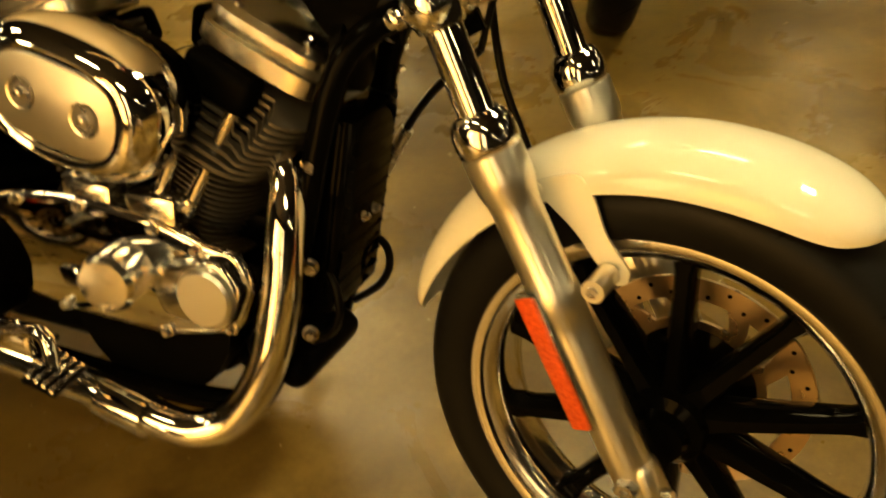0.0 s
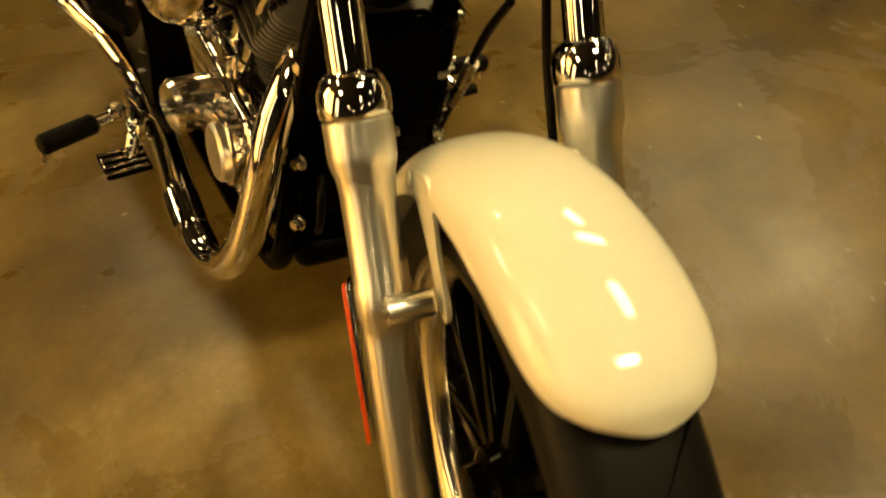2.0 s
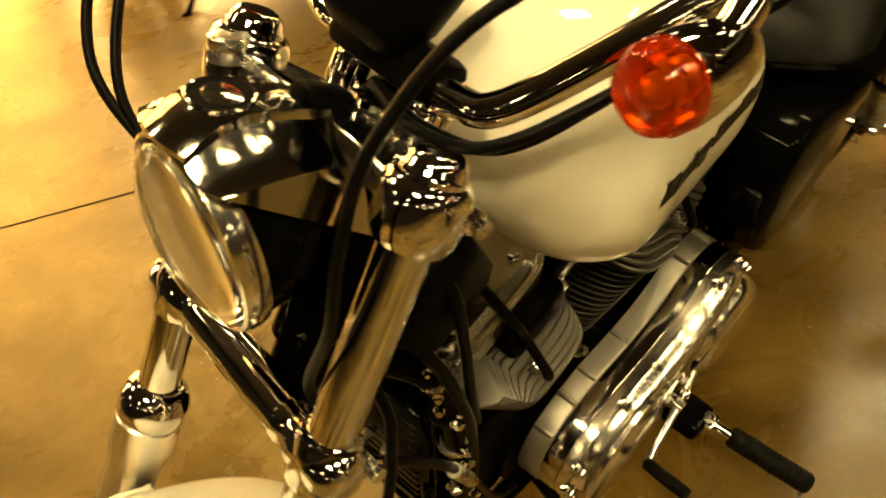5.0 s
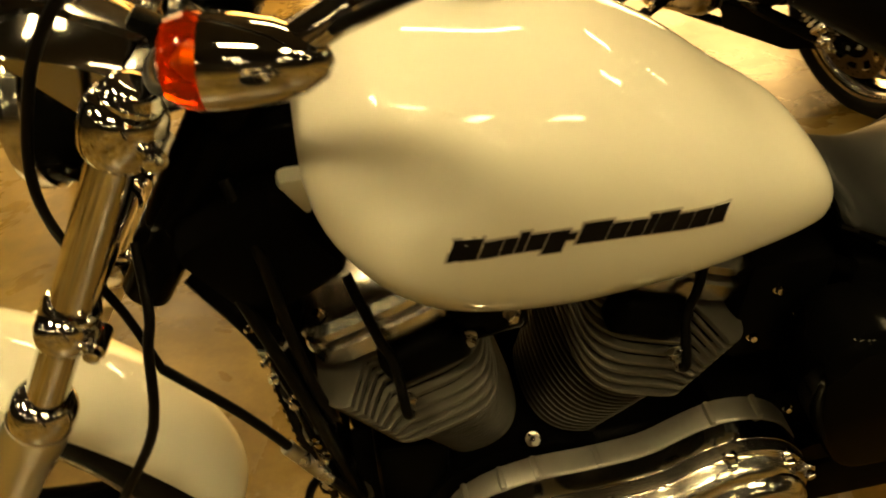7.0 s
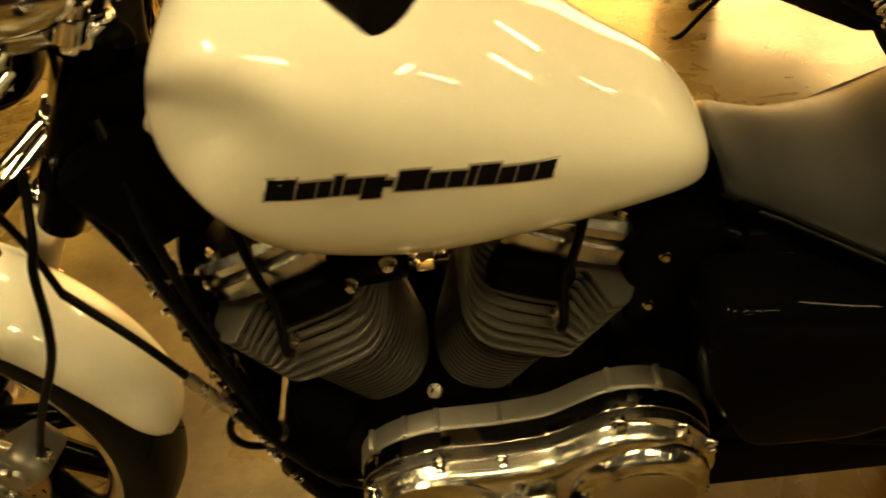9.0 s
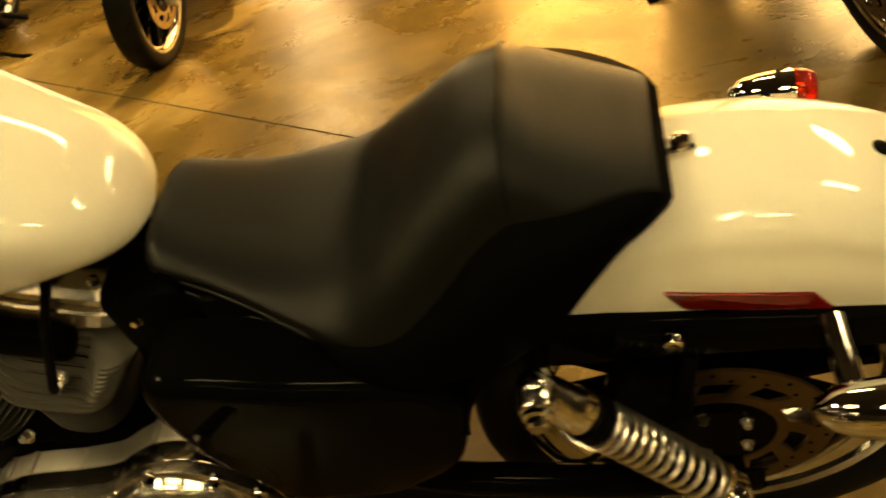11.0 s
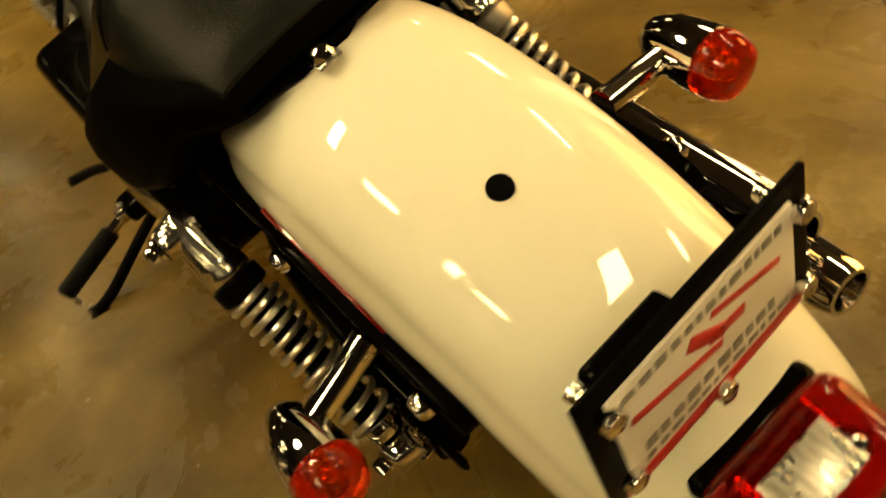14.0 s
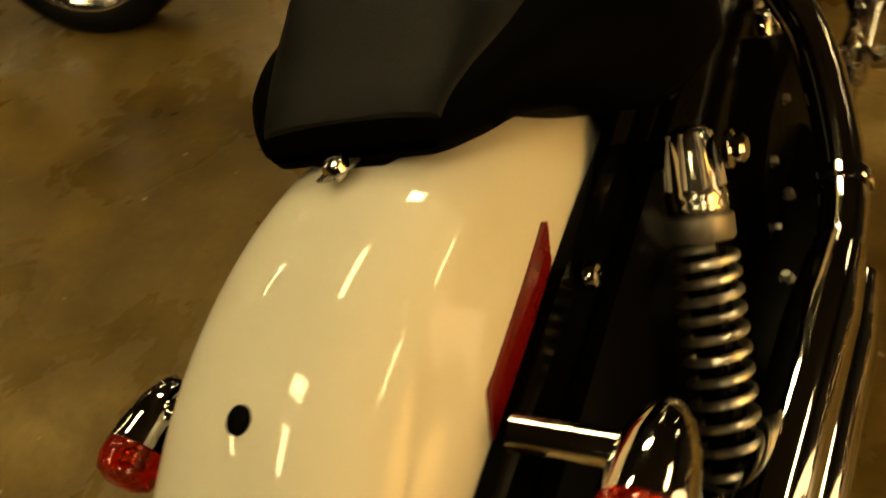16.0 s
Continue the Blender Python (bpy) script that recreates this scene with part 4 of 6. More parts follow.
def seat():
    """A solo seat: a dished rider's part that rises to a broad, edged rear."""
    T = [  # x, half width at the top edge, crown, top edge height, half width below, bottom
        (0.076, 0.066, 0.716, 0.714, 0.075, 0.709),
        (0.080, 0.074, 0.727, 0.723, 0.083, 0.708),
        (0.089, 0.078, 0.740, 0.734, 0.092, 0.706),
        (0.102, 0.082, 0.748, 0.740, 0.104, 0.704),
        (0.125, 0.091, 0.758, 0.746, 0.122, 0.701),
        (0.155, 0.103, 0.774, 0.751, 0.144, 0.683),
        (0.185, 0.110, 0.792, 0.755, 0.159, 0.656),
        (0.215, 0.113, 0.814, 0.757, 0.170, 0.634),
        (0.222, 0.113, 0.813, 0.755, 0.173, 0.632),
        (0.255, 0.124, 0.801, 0.735, 0.183, 0.622),
        (0.295, 0.142, 0.773, 0.700, 0.188, 0.616),
        (0.345, 0.160, 0.731, 0.670, 0.186, 0.606),
        (0.400, 0.151, 0.690, 0.658, 0.170, 0.612),
        (0.455, 0.126, 0.685, 0.668, 0.130, 0.632),
        (0.510, 0.100, 0.699, 0.686, 0.106, 0.656),
        (0.560, 0.085, 0.722, 0.708, 0.091, 0.682),
        (0.595, 0.078, 0.737, 0.722, 0.082, 0.702),
        (0.608, 0.066, 0.734, 0.720, 0.068, 0.714)]
    rows = []
    stations = [0.076 + 0.0035 * k for k in range(16)] + [0.1365 + 0.4715 * k / 55 for k in range(56)]
    for x in stations:
        w, crown, edge, wl, lo = spline(T, x)
        side = edge - lo - 0.012
        half = [(0.0, crown), (w * 0.3, crown - (crown - edge) * 0.06), (w * 0.6, crown - (crown - edge) * 0.30), (w * 0.82, crown - (crown - edge) * 0.60), (w * 0.94, crown - (crown - edge) * 0.82), (w, edge), (w + (wl - w) * 0.55 + 0.002, edge - 0.12 * side), (wl - (wl - w) * 0.12, edge - 0.30 * side), (wl, edge - 0.55 * side), (wl, lo + 0.012), (wl - 0.008, lo), (wl * 0.5, lo)]
        base = lo - (0.014 if x < 0.13 else 0.0)
        ring = [Vector((x, y, z)) for y, z in half] + [Vector((x, 0, base))] + [Vector((x, -y, z)) for y, z in reversed(half[1:])]
        rows.append(ring)
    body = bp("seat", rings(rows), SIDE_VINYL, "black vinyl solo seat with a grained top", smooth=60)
    rows = []
    for k in range(91):
        x = 0.086 + 0.520 * k / 90
        w, crown, edge, wl, lo = spline(T, x)
        flat = 4.5 if x < 0.20 else 3.4
        half = [(w * q, crown - (crown - edge) * (0.78 * q ** flat + 0.22 * q ** 9)) for q in (0.0, 0.12, 0.24, 0.36, 0.48, 0.58, 0.68, 0.77, 0.85, 0.92, 0.97, 1.0)]
        outer = [(y, z + 0.003) for y, z in half] + [(w + 0.0035, edge - 0.001), (w + 0.0042, edge - 0.006)]
        ring = [Vector((x, y, z)) for y, z in outer] + [Vector((x, w * 0.9, edge - 0.010)), Vector((x, -w * 0.9, edge - 0.010))] + [Vector((x, -y, z)) for y, z in reversed(outer[1:])]
        rows.append(ring)
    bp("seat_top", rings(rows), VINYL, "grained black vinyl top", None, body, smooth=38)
    # stitched seams just under the edges of the top
    for s in (1, -1):
        line = []
        for k in range(24):
            x = 0.105 + 0.465 * k / 23
            w, crown, edge, wl, lo = spline(T, x)
            line.append((x, s * (w + 0.005), edge - 0.008))
        bp("seam", tube(line, 0.0026, 8, 3), VINYL, "", None, body)
    # a thin tube added over the rear edge of the dish as its highlight
    w, crown, edge, wl, lo = spline(T, 0.218)
    bp("ridge_highlight", tube([(0.218, w * q, crown + 0.0035 - (crown - edge) * (0.78 * abs(q) ** 3.4 + 0.22 * abs(q) ** 9)) for q in (-1.0, -0.92, -0.8, -0.6, -0.4, -0.2, 0.0, 0.2, 0.4, 0.6, 0.8, 0.92, 1.0)], 0.0022, 8, 3), VINYL, "", None, body)
    bp("seat_tab", block((0.045, 0.022, 0.003), (0.071, 0.004, 0.7125), 0.001, pose(0, 0, 0, 0, 6, 0)), STEEL, "steel seat fixing tab", None, body)
    bp("tab_screw", spin([(0.0105, 0), (0.0105, 0.004), (0.008, 0.009), (0.003, 0.011)], (0.062, 0.004, 0.7135), (0.0, 0, 1), 18), CHROME, "chrome seat screw", None, body)
    return body


def rear_end():
    X = REAR
    wheel("rear_wheel", "black cast split-spoke rear wheel", 0.300, 0.072, 0.226, X, 0.082, 0.138)

    fender = bp("rear_fender", fender_skin([(50, 0.398, 0.110, 0.285), (80, 0.404, 0.115, 0.282), (100, 0.4055, 0.115, 0.281), (125, 0.4065, 0.113, 0.284), (145, 0.406, 0.111, 0.288), (155, 0.405, 0.110, 0.292), (160, 0.404, 0.105, 0.300), (164, 0.401, 0.097, 0.318), (167, 0.396, 0.080, 0.345), (168.5, 0.388, 0.052, 0.372)], [(p * (1 - 0.030 * math.exp(-((v - 0.60) / 0.10) ** 2)) + math.copysign(0.010 * max(0, 0.45 - v), p), v) for p, v in arch(3.0, 72)], n=80), PAINT, "glossy rounded rear mudguard", X)
    a = math.atan2(0.368, -0.175)
    c = Vector((0.055 + 0.4063 * math.cos(a), 0.0, 0.30 + 0.4063 * math.sin(a)))
    bp("fender_plug", spin([(0.0096, -0.002), (0.0096, 0.0012), (0.008, 0.002), (0.001, 0.0022)], c, c - Vector((0.055, 0, 0.30)), 24), DARK, "round black rubber plug", None, fender)
    for s in (1, -1):
        # strut along the mudguard's side
        ol = round_outline([(0.330, 0.640), (0.200, 0.612), (0.080, 0.602), (-0.060, 0.582), (-0.140, 0.568), (-0.150, 0.540), (-0.120, 0.525), (0.0, 0.535), (0.10, 0.540), (0.200, 0.540), (0.330, 0.560)], 0.02)
        m = Matrix(((1, 0, 0, 0), (0, 0, 1, 0.113 if s > 0 else -0.127), (0, 1, 0, 0), (0, 0, 0, 1)))
        strut = bp("fender_strut", plate(ol, 0.014, 0.004, m), BLACK, "black steel mudguard strut")
        for x, z in ((0.092, 0.579), (-0.113, 0.560)):
            bp("strut_bolt", spin([(0.011, 0), (0.011, 0.004), (0.0085, 0.009), (0.005, 0.010), (0.0045, 0.006)], (x, s * 0.131, z), (0, s, 0), 18), CHROME, "", None, strut)
        ol = round_outline([(0.096, 0.631), (-0.040, 0.607), (-0.060, 0.580), (-0.052, 0.578), (0.078, 0.604)], 0.004, 3)
        m = Matrix(((1, 0, 0, 0), (0, 0, 1, 0.1110 if s > 0 else -0.1170), (0, 1, 0, 0), (0, 0, 0, 1)))
        bp("side_reflector", plate(ol, 0.006, 0.0015, m), REFLECT_R, "long dark red reflector", None, fender)
        turn_signal("rear_indicator", (-0.093 if s > 0 else -0.080, 0.215 * s, 0.562), (-1, 0, -0.10), None, (-0.052, 0.128 * s, 0.585), 0.030, 0.029)
        shock(s)
    tail_lamp()
    ol = round_outline([(0.40, 0.58), (0.20, 0.565), (-0.02, 0.54), (-0.11, 0.53), (-0.10, 0.49), (-0.02, 0.40), (0.03, 0.335), (0.40, 0.335)], 0.02)
    bp("strut_cover", plate(ol, 0.016, 0.005, Matrix(((1, 0, 0, 0), (0, 0, 1, -0.1445), (0, 1, 0, 0), (0, 0, 0, 1)))), SATIN, "black cover inside the shock absorber")
    # swinging arm, axle and belt guard
    for s in (1, -1):
        bp("swingarm_leg", tube([(0.56, 0.085 * s, 0.315), (0.40, 0.125 * s, 0.318), (0.20, 0.140 * s, 0.310), (0.03, 0.140 * s, 0.302)], 0.021, 16, 8), BLACK, "black swinging-arm tube")
        bp("axle_plate", block((0.075, 0.012, 0.05), (0.045, 0.148 * s, 0.302), 0.008), BLACK)
        bp("axle_nut", bolt((0.055, 0.155 * s, 0.300), (0, s, 0), 0.015, 0.016), CHROME, "chrome axle nut")
    bp("rear_calliper", block((0.09, 0.05, 0.06), (0.125, 0.095, 0.425), 0.012, pose(0, 0, 0, 0, -35, 0), 3), SATIN, "cast aluminium rear brake calliper")
    bp("calliper_bracket", block((0.018, 0.014, 0.12), (0.085, 0.118, 0.47), 0.005, pose(0, 0, 0, 0, -8, 0)), SATIN)
    bp("drive_pulley", spin([(0.03, 0), (0.085, 0.004), (0.09, 0.0), (0.09, 0.022), (0.085, 0.018), (0.03, 0.022)], (0.055, -0.105, 0.30), (0, 1, 0), 48), SATIN, "black belt pulley")
    bp("belt_guard", tube([(0.02, -0.11, 0.40), (0.20, -0.11, 0.415), (0.42, -0.11, 0.39)], 0.012, 8, 6), SATIN)


def shock(s):
    top, low = Vector((0.224, 0.178 * s, 0.583)), Vector((0.048, 0.178 * s if s > 0 else -0.198, 0.335))
    d = (low - top).normalized()
    k = 0.92 if s > 0 else 0.70  # the cap on the exhaust side is shorter
    cover = bp("shock_absorber", spin([(0.008, -0.021), (0.015, -0.017), (0.0190, -0.010), (0.0208, 0.006 * k), (0.0222, 0.040 * k), (0.0240, 0.046 * k), (0.0240, 0.052 * k), (0.0234, 0.056 * k), (0.0240, 0.060 * k), (0.0240, 0.066 * k), (0.022, 0.070 * k), (0.015, 0.070 * k)], top, d, 32), POLISHED, "rear shock absorber with a chrome spring")
    x, y, z = basis(d)
    if s < 0:
        # cast ribs along the cap
        for i in range(9):
            a = 2 * math.pi * i / 9
            w = x * math.cos(a) + y * math.sin(a)
            bp("cap_rib", tube([top + d * -0.014 + w * 0.0160, top + d * 0.004 + w * 0.0207, top + d * 0.028 + w * 0.0222], 0.0024, 8, 3), CAST, "", None, cover)
    bp("mount_bolt", spin([(0.015, 0), (0.015, 0.004), (0.011, 0.006), (0.011, 0.012), (0.008, 0.015), (0.002, 0.015)], top + Vector((0, 0.0285 * s, 0)), (0, s, 0), 18), CHROME, "", None, cover)
    if s > 0:
        bp("mount_eye", spin([(0.012, -0.018), (0.0185, -0.014), (0.0200, 0.0), (0.0200, 0.018), (0.0175, 0.026), (0.010, 0.0285)], top, (0, 1, 0), 28), POLISHED, "", None, cover)
    bp("mount_stud", rod(top - Vector((0, 0.05 * s, 0)), top + Vector((0, 0.02 * s, 0)), 0.012), BLACK, "", None, cover)
    g = 0.070 * k
    bp("collar", spin([(0.0245, g), (0.0265, g + 0.002), (0.0265, g + 0.018), (0.024, g + 0.021)], top, d, 28), SATIN if s > 0 else CAST, "", None, cover)
    bp("damper", rod(top + d * 0.05, low - d * 0.02, 0.0165, seg=20), BLACK, "", None, cover)
    # the coils stand closer towards the top
    turns, n = 11.5, 18
    a, b = g + 0.024, 0.262
    total = int(turns * n)
    line = [top + d * (a + (b - a) * (0.75 * i / total + 0.25 * (i / total) ** 2)) + (x * math.cos(2 * math.pi * i / n) + y * math.sin(2 * math.pi * i / n)) * 0.0240 for i in range(total + 1)]
    bp("spring", tube(line, 0.0038, 8, 1), ALU, "chrome coil spring", None, cover)
    bp("lower_eye", spin([(0.018, -0.018), (0.021, -0.014), (0.021, 0.014), (0.018, 0.018)], low, (0, 1, 0), 24), CHROME, "", None, cover)
    bp("spring_seat", spin([(0.020, 0.260), (0.030, 0.262), (0.030, 0.268), (0.022, 0.274), (0.018, 0.283)], top, d, 28), CHROME, "", None, cover)
    bp("mount_bolt", bolt(low + Vector((0, 0.02 * s, 0)), (0, s, 0), 0.010, 0.012), CHROME, "", None, cover)


def number_plate():
    m = Matrix.Translation((-0.277, -0.003, 0.629)) @ pose(0, 0, 0, 5, -5, 4)
    # its own axes: x ahead, y left, z up
    white = material("plate_white", (0.70, 0.69, 0.66), 0.35, second=(0.6, 0.58, 0.54), scale=30)
    red = material("plate_red", (0.45, 0.02, 0.02), 0.35, second=(0.3, 0.015, 0.015), scale=30)
    black = material("plate_print", (0.22, 0.215, 0.20), 0.4, second=(0.12, 0.12, 0.11), scale=200)
    frame_ = bp("number_plate", block((0.005, 0.184, 0.120), (0, 0.002, 0), 0.002), SATIN, "dealer plate in a black frame", m)
    bp("plate_face", block((0.003, 0.150, 0.090), (-0.004, 0.002, 0.001), 0.0008), white, "white plate with dark and red stripes", m, frame_)
    bp("plate_stripe", block((0.0012, 0.166, 0.010), (-0.0058, 0.002, -0.0465), 0.0003), red, "", m, frame_)
    rng = random.Random(3)
    for z, h, y0, y1 in ((0.037, 0.0065, -0.062, 0.064), (-0.022, 0.0085, -0.052, 0.056), (-0.034, 0.0045, -0.064, 0.066)):
        y = y0
        while y < y1:
            w = rng.uniform(0.004, 0.011)
            bp("plate_mark", block((0.001, w, h * rng.uniform(0.75, 1.0)), (-0.0058, y + w / 2, z), 0.0002), black, "", m, frame_)
            y += w + rng.uniform(0.002, 0.004)
    for y, z, l, h, t in ((0.030, 0.004, 0.075, 0.0055, 14), (-0.030, 0.020, 0.060, 0.005, 16), (0.004, 0.014, 0.034, 0.011, 34), (-0.012, 0.006, 0.030, 0.008, 8)):
        bp("plate_swash", block((0.0012, l, h), (-0.0058, y, z), 0.0003, pose(0, 0, 0, t, 0, 0)), red, "", m, frame_)
    for y, z in ((0.078, 0.036), (0.078, -0.036), (-0.078, 0.036), (-0.078, -0.036), (0.0, -0.05)):
        bp("plate_bolt", merge(spin([(0.0075, 0), (0.0085, 0.002), (0.0075, 0.007), (0.003, 0.009)], (-0.005, y, z), (-1, 0, 0), 14), spin([(0.005, 0), (0.005, 0.012), (0.006, 0.012), (0.006, 0.017), (0.003, 0.017)], (0.003, y, z), (1, 0, 0), 10)), CHROME, "chrome bolt", m, frame_)
    ol = round_outline([(0.003, -0.062), (0.026, -0.056), (0.047, -0.020), (0.047, 0.000), (0.026, 0.004), (0.003, -0.010)], 0.008)
    bp("plate_bracket", plate(ol, 0.070, 0.006, Matrix(((1, 0, 0, 0), (0, 0, 1, -0.010), (0, 1, 0, 0), (0, 0, 0, 1)))), BLACK, "black plate bracket", m, frame_)


def tail_lamp():
    m = Matrix.Translation((-0.304, -0.003, 0.484)) @ pose(0, 0, 0, 0, -24, 0)
    base = bp("tail_lamp", block((0.024, 0.112, 0.074), (0.034, 0, -0.004), 0.010, UNIT, 3), BLACK, "red tail lamp on a black base", m)
    bp("lens", block((0.080, 0.126, 0.092), (-0.006, 0, 0), 0.022, UNIT, 4), RED, "ribbed red lens", m, base)
    bp("lamp_core", block((0.056, 0.084, 0.056), (0.002, 0, -0.006), 0.016, UNIT, 3), COVER, "", m, base)
    for y in (-0.030, 0.030):
        bp("lamp_bulb", spin([(0.006, 0), (0.012, 0.006), (0.012, 0.016), (0.006, 0.024), (0.001, 0.025)], (-0.008, y, 0.024), (-0.4, 0, 1), 16), CHROME, "", m, base)
    bp("lamp_window", block((0.036, 0.060, 0.004), (-0.006, 0, 0.0455), 0.0015), STEEL, "pale ribbed window in the lens", m, base)
    for k in range(9):
        bp("window_rib", block((0.034, 0.0022, 0.002), (-0.006, -0.026 + 0.0065 * k, 0.0482), 0.0004, UNIT, 1), STEEL, "", m, base)


def superring(c, ux, uy, rx, ry, p, n=36):
    return [c + ux * (rx * math.copysign(abs(math.cos(t)) ** (2 / p), math.cos(t))) + uy * (ry * math.copysign(abs(math.sin(t)) ** (2 / p), math.sin(t))) for t in (2 * math.pi * i / n for i in range(n))]


CRANK = Vector((0.931, 0, 0.28))


def cylinder(s):
    """A finned barrel, head and rocker box; s: 1 the front one, -1 the rear one."""
    a = radians(22.5) * s
    up = Vector((math.sin(a), 0, math.cos(a)))
    out = Vector((math.cos(a), 0, -math.sin(a))) * s
    Y = Vector((0, 1, 0))

    def slab(h0, h1, rx, ry, p, bm=None, off=0.0, r=0.0014):
        rows = [superring(CRANK + up * h + out * off, out, Y, x, y, p) for h, x, y in ((h0, rx - r, ry - r), (h0 + r, rx, ry), (h1 - r, rx, ry), (h1, rx - r, ry - r))]
        return rings(rows, bm=bm)
    rows = [superring(CRANK + up * h, out, Y, 0.058 + 0.014 * u - 0.010, 0.078 + 0.036 * u - 0.011, 2.6) for h, u in ((0.140, 0.0), (0.155, 0.0), (0.275, 1.0), (0.290, 1.0))]
    # the near-black core puts the shade between the fins into its colour
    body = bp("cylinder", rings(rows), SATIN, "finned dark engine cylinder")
    for k in range(14):
        h = 0.150 + 0.0097 * k
        u = k / 13
        bp("fin", slab(h, h + 0.0030, 0.058 + 0.014 * u, 0.078 + 0.036 * u, 2.6, None, 0.0, 0.001), DULL, "", None, body)

    def deck(h, u, deep, cut):
        rx, ry, off = 0.076 + 0.020 * u, 0.124 - 0.008 * u, 0.002 + 0.012 * u
        ring = []
        for p in superring(Vector((0, 0, 0)), Vector((1, 0, 0)), Y, rx - cut, ry - cut, 4.2, 56):
            e = min(max((p.x / rx - 0.36) / 0.26, 0), 1)
            ring.append(CRANK + up * h + out * (off + p.x) + Y * (p.y * (1 - deep * (1 - e * e * (3 - 2 * e)))))
        return ring
    waist = [(0, 0.0), (1, 0.05), (2, 0.13), (3, 0.24), (4, 0.36), (5, 0.44), (6, 0.46)]
    # the head's core is blackened too, as shade in the silver fins' gaps
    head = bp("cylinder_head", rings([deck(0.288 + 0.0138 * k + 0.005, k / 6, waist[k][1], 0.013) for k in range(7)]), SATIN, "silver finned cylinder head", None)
    for k in range(10):
        h, u, r = 0.287 + 0.0094 * k, k / 9, 0.0012
        deep = lerp(waist, 6 * u)[0]
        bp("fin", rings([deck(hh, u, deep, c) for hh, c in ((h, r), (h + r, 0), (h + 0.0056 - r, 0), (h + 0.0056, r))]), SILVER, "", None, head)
    box = bp("rocker_box", slab(0.395, 0.424, 0.086, 0.072, 5, None, 0.008, 0.003), ROCKER, "cast aluminium rocker box")
    bp("rocker_cover", slab(0.4255, 0.452, 0.082, 0.068, 5, None, 0.008, 0.008), ROCKER, "", None, box)
    for q in (-1, 1):
        for w in (-0.05, 0.05):
            at = CRANK + up * 0.450 + out * (0.008 + w) + Y * (0.048 * q)
            bp("cover_bolt", bolt(at, up, 0.006, 0.010), CHROME, "", None, box)
    # dark block as shade in the hollow; plug, boot and lead on each side
    for q in (1, -1):
        c = CRANK + up * 0.360 + Y * (0.074 * q) - out * 0.002
        b0 = CRANK + up * 0.345 + Y * (0.104 * q) + out * 0.020
        b1 = b0 + Y * (0.026 * q) - up * 0.004
        bp("plug_hollow_shade", block((0.096, 0.040, 0.050), CRANK + up * 0.368 + Y * (0.072 * q) - out * 0.018, 0.012, Matrix.Rotation(a, 4, "Y"), 3), DARK, "", None, head)
        if q < 0:
            continue
        bp("spark_plug", merge(spin([(0.009, 0), (0.009, 0.010), (0.006, 0.012), (0.006, 0.024)], b0, b1 - b0, 6), rod(b0, b0 + (b1 - b0) * 0.3, 0.010)), STEEL, "bright steel plug", None, head)
        w = c + out * 0.012
        bp("plug_lead", tube([b1 - Y * (0.006 * q), b1 + up * 0.012 - Y * (0.004 * q), w + up * 0.030 + Y * (0.020 * q), w + up * 0.060 + Y * (0.010 * q), w + up * 0.095 - Y * (0.012 * q), w + up * 0.125 - Y * (0.035 * q)], 0.0058, 10, 6), CABLE, "black plug lead", None, head)
    if s > 0:
        bp("head_bolt", bolt(CRANK + up * 0.325 + out * 0.098 - Y * 0.055, out, 0.011, 0.014), STEEL, "", None, head)


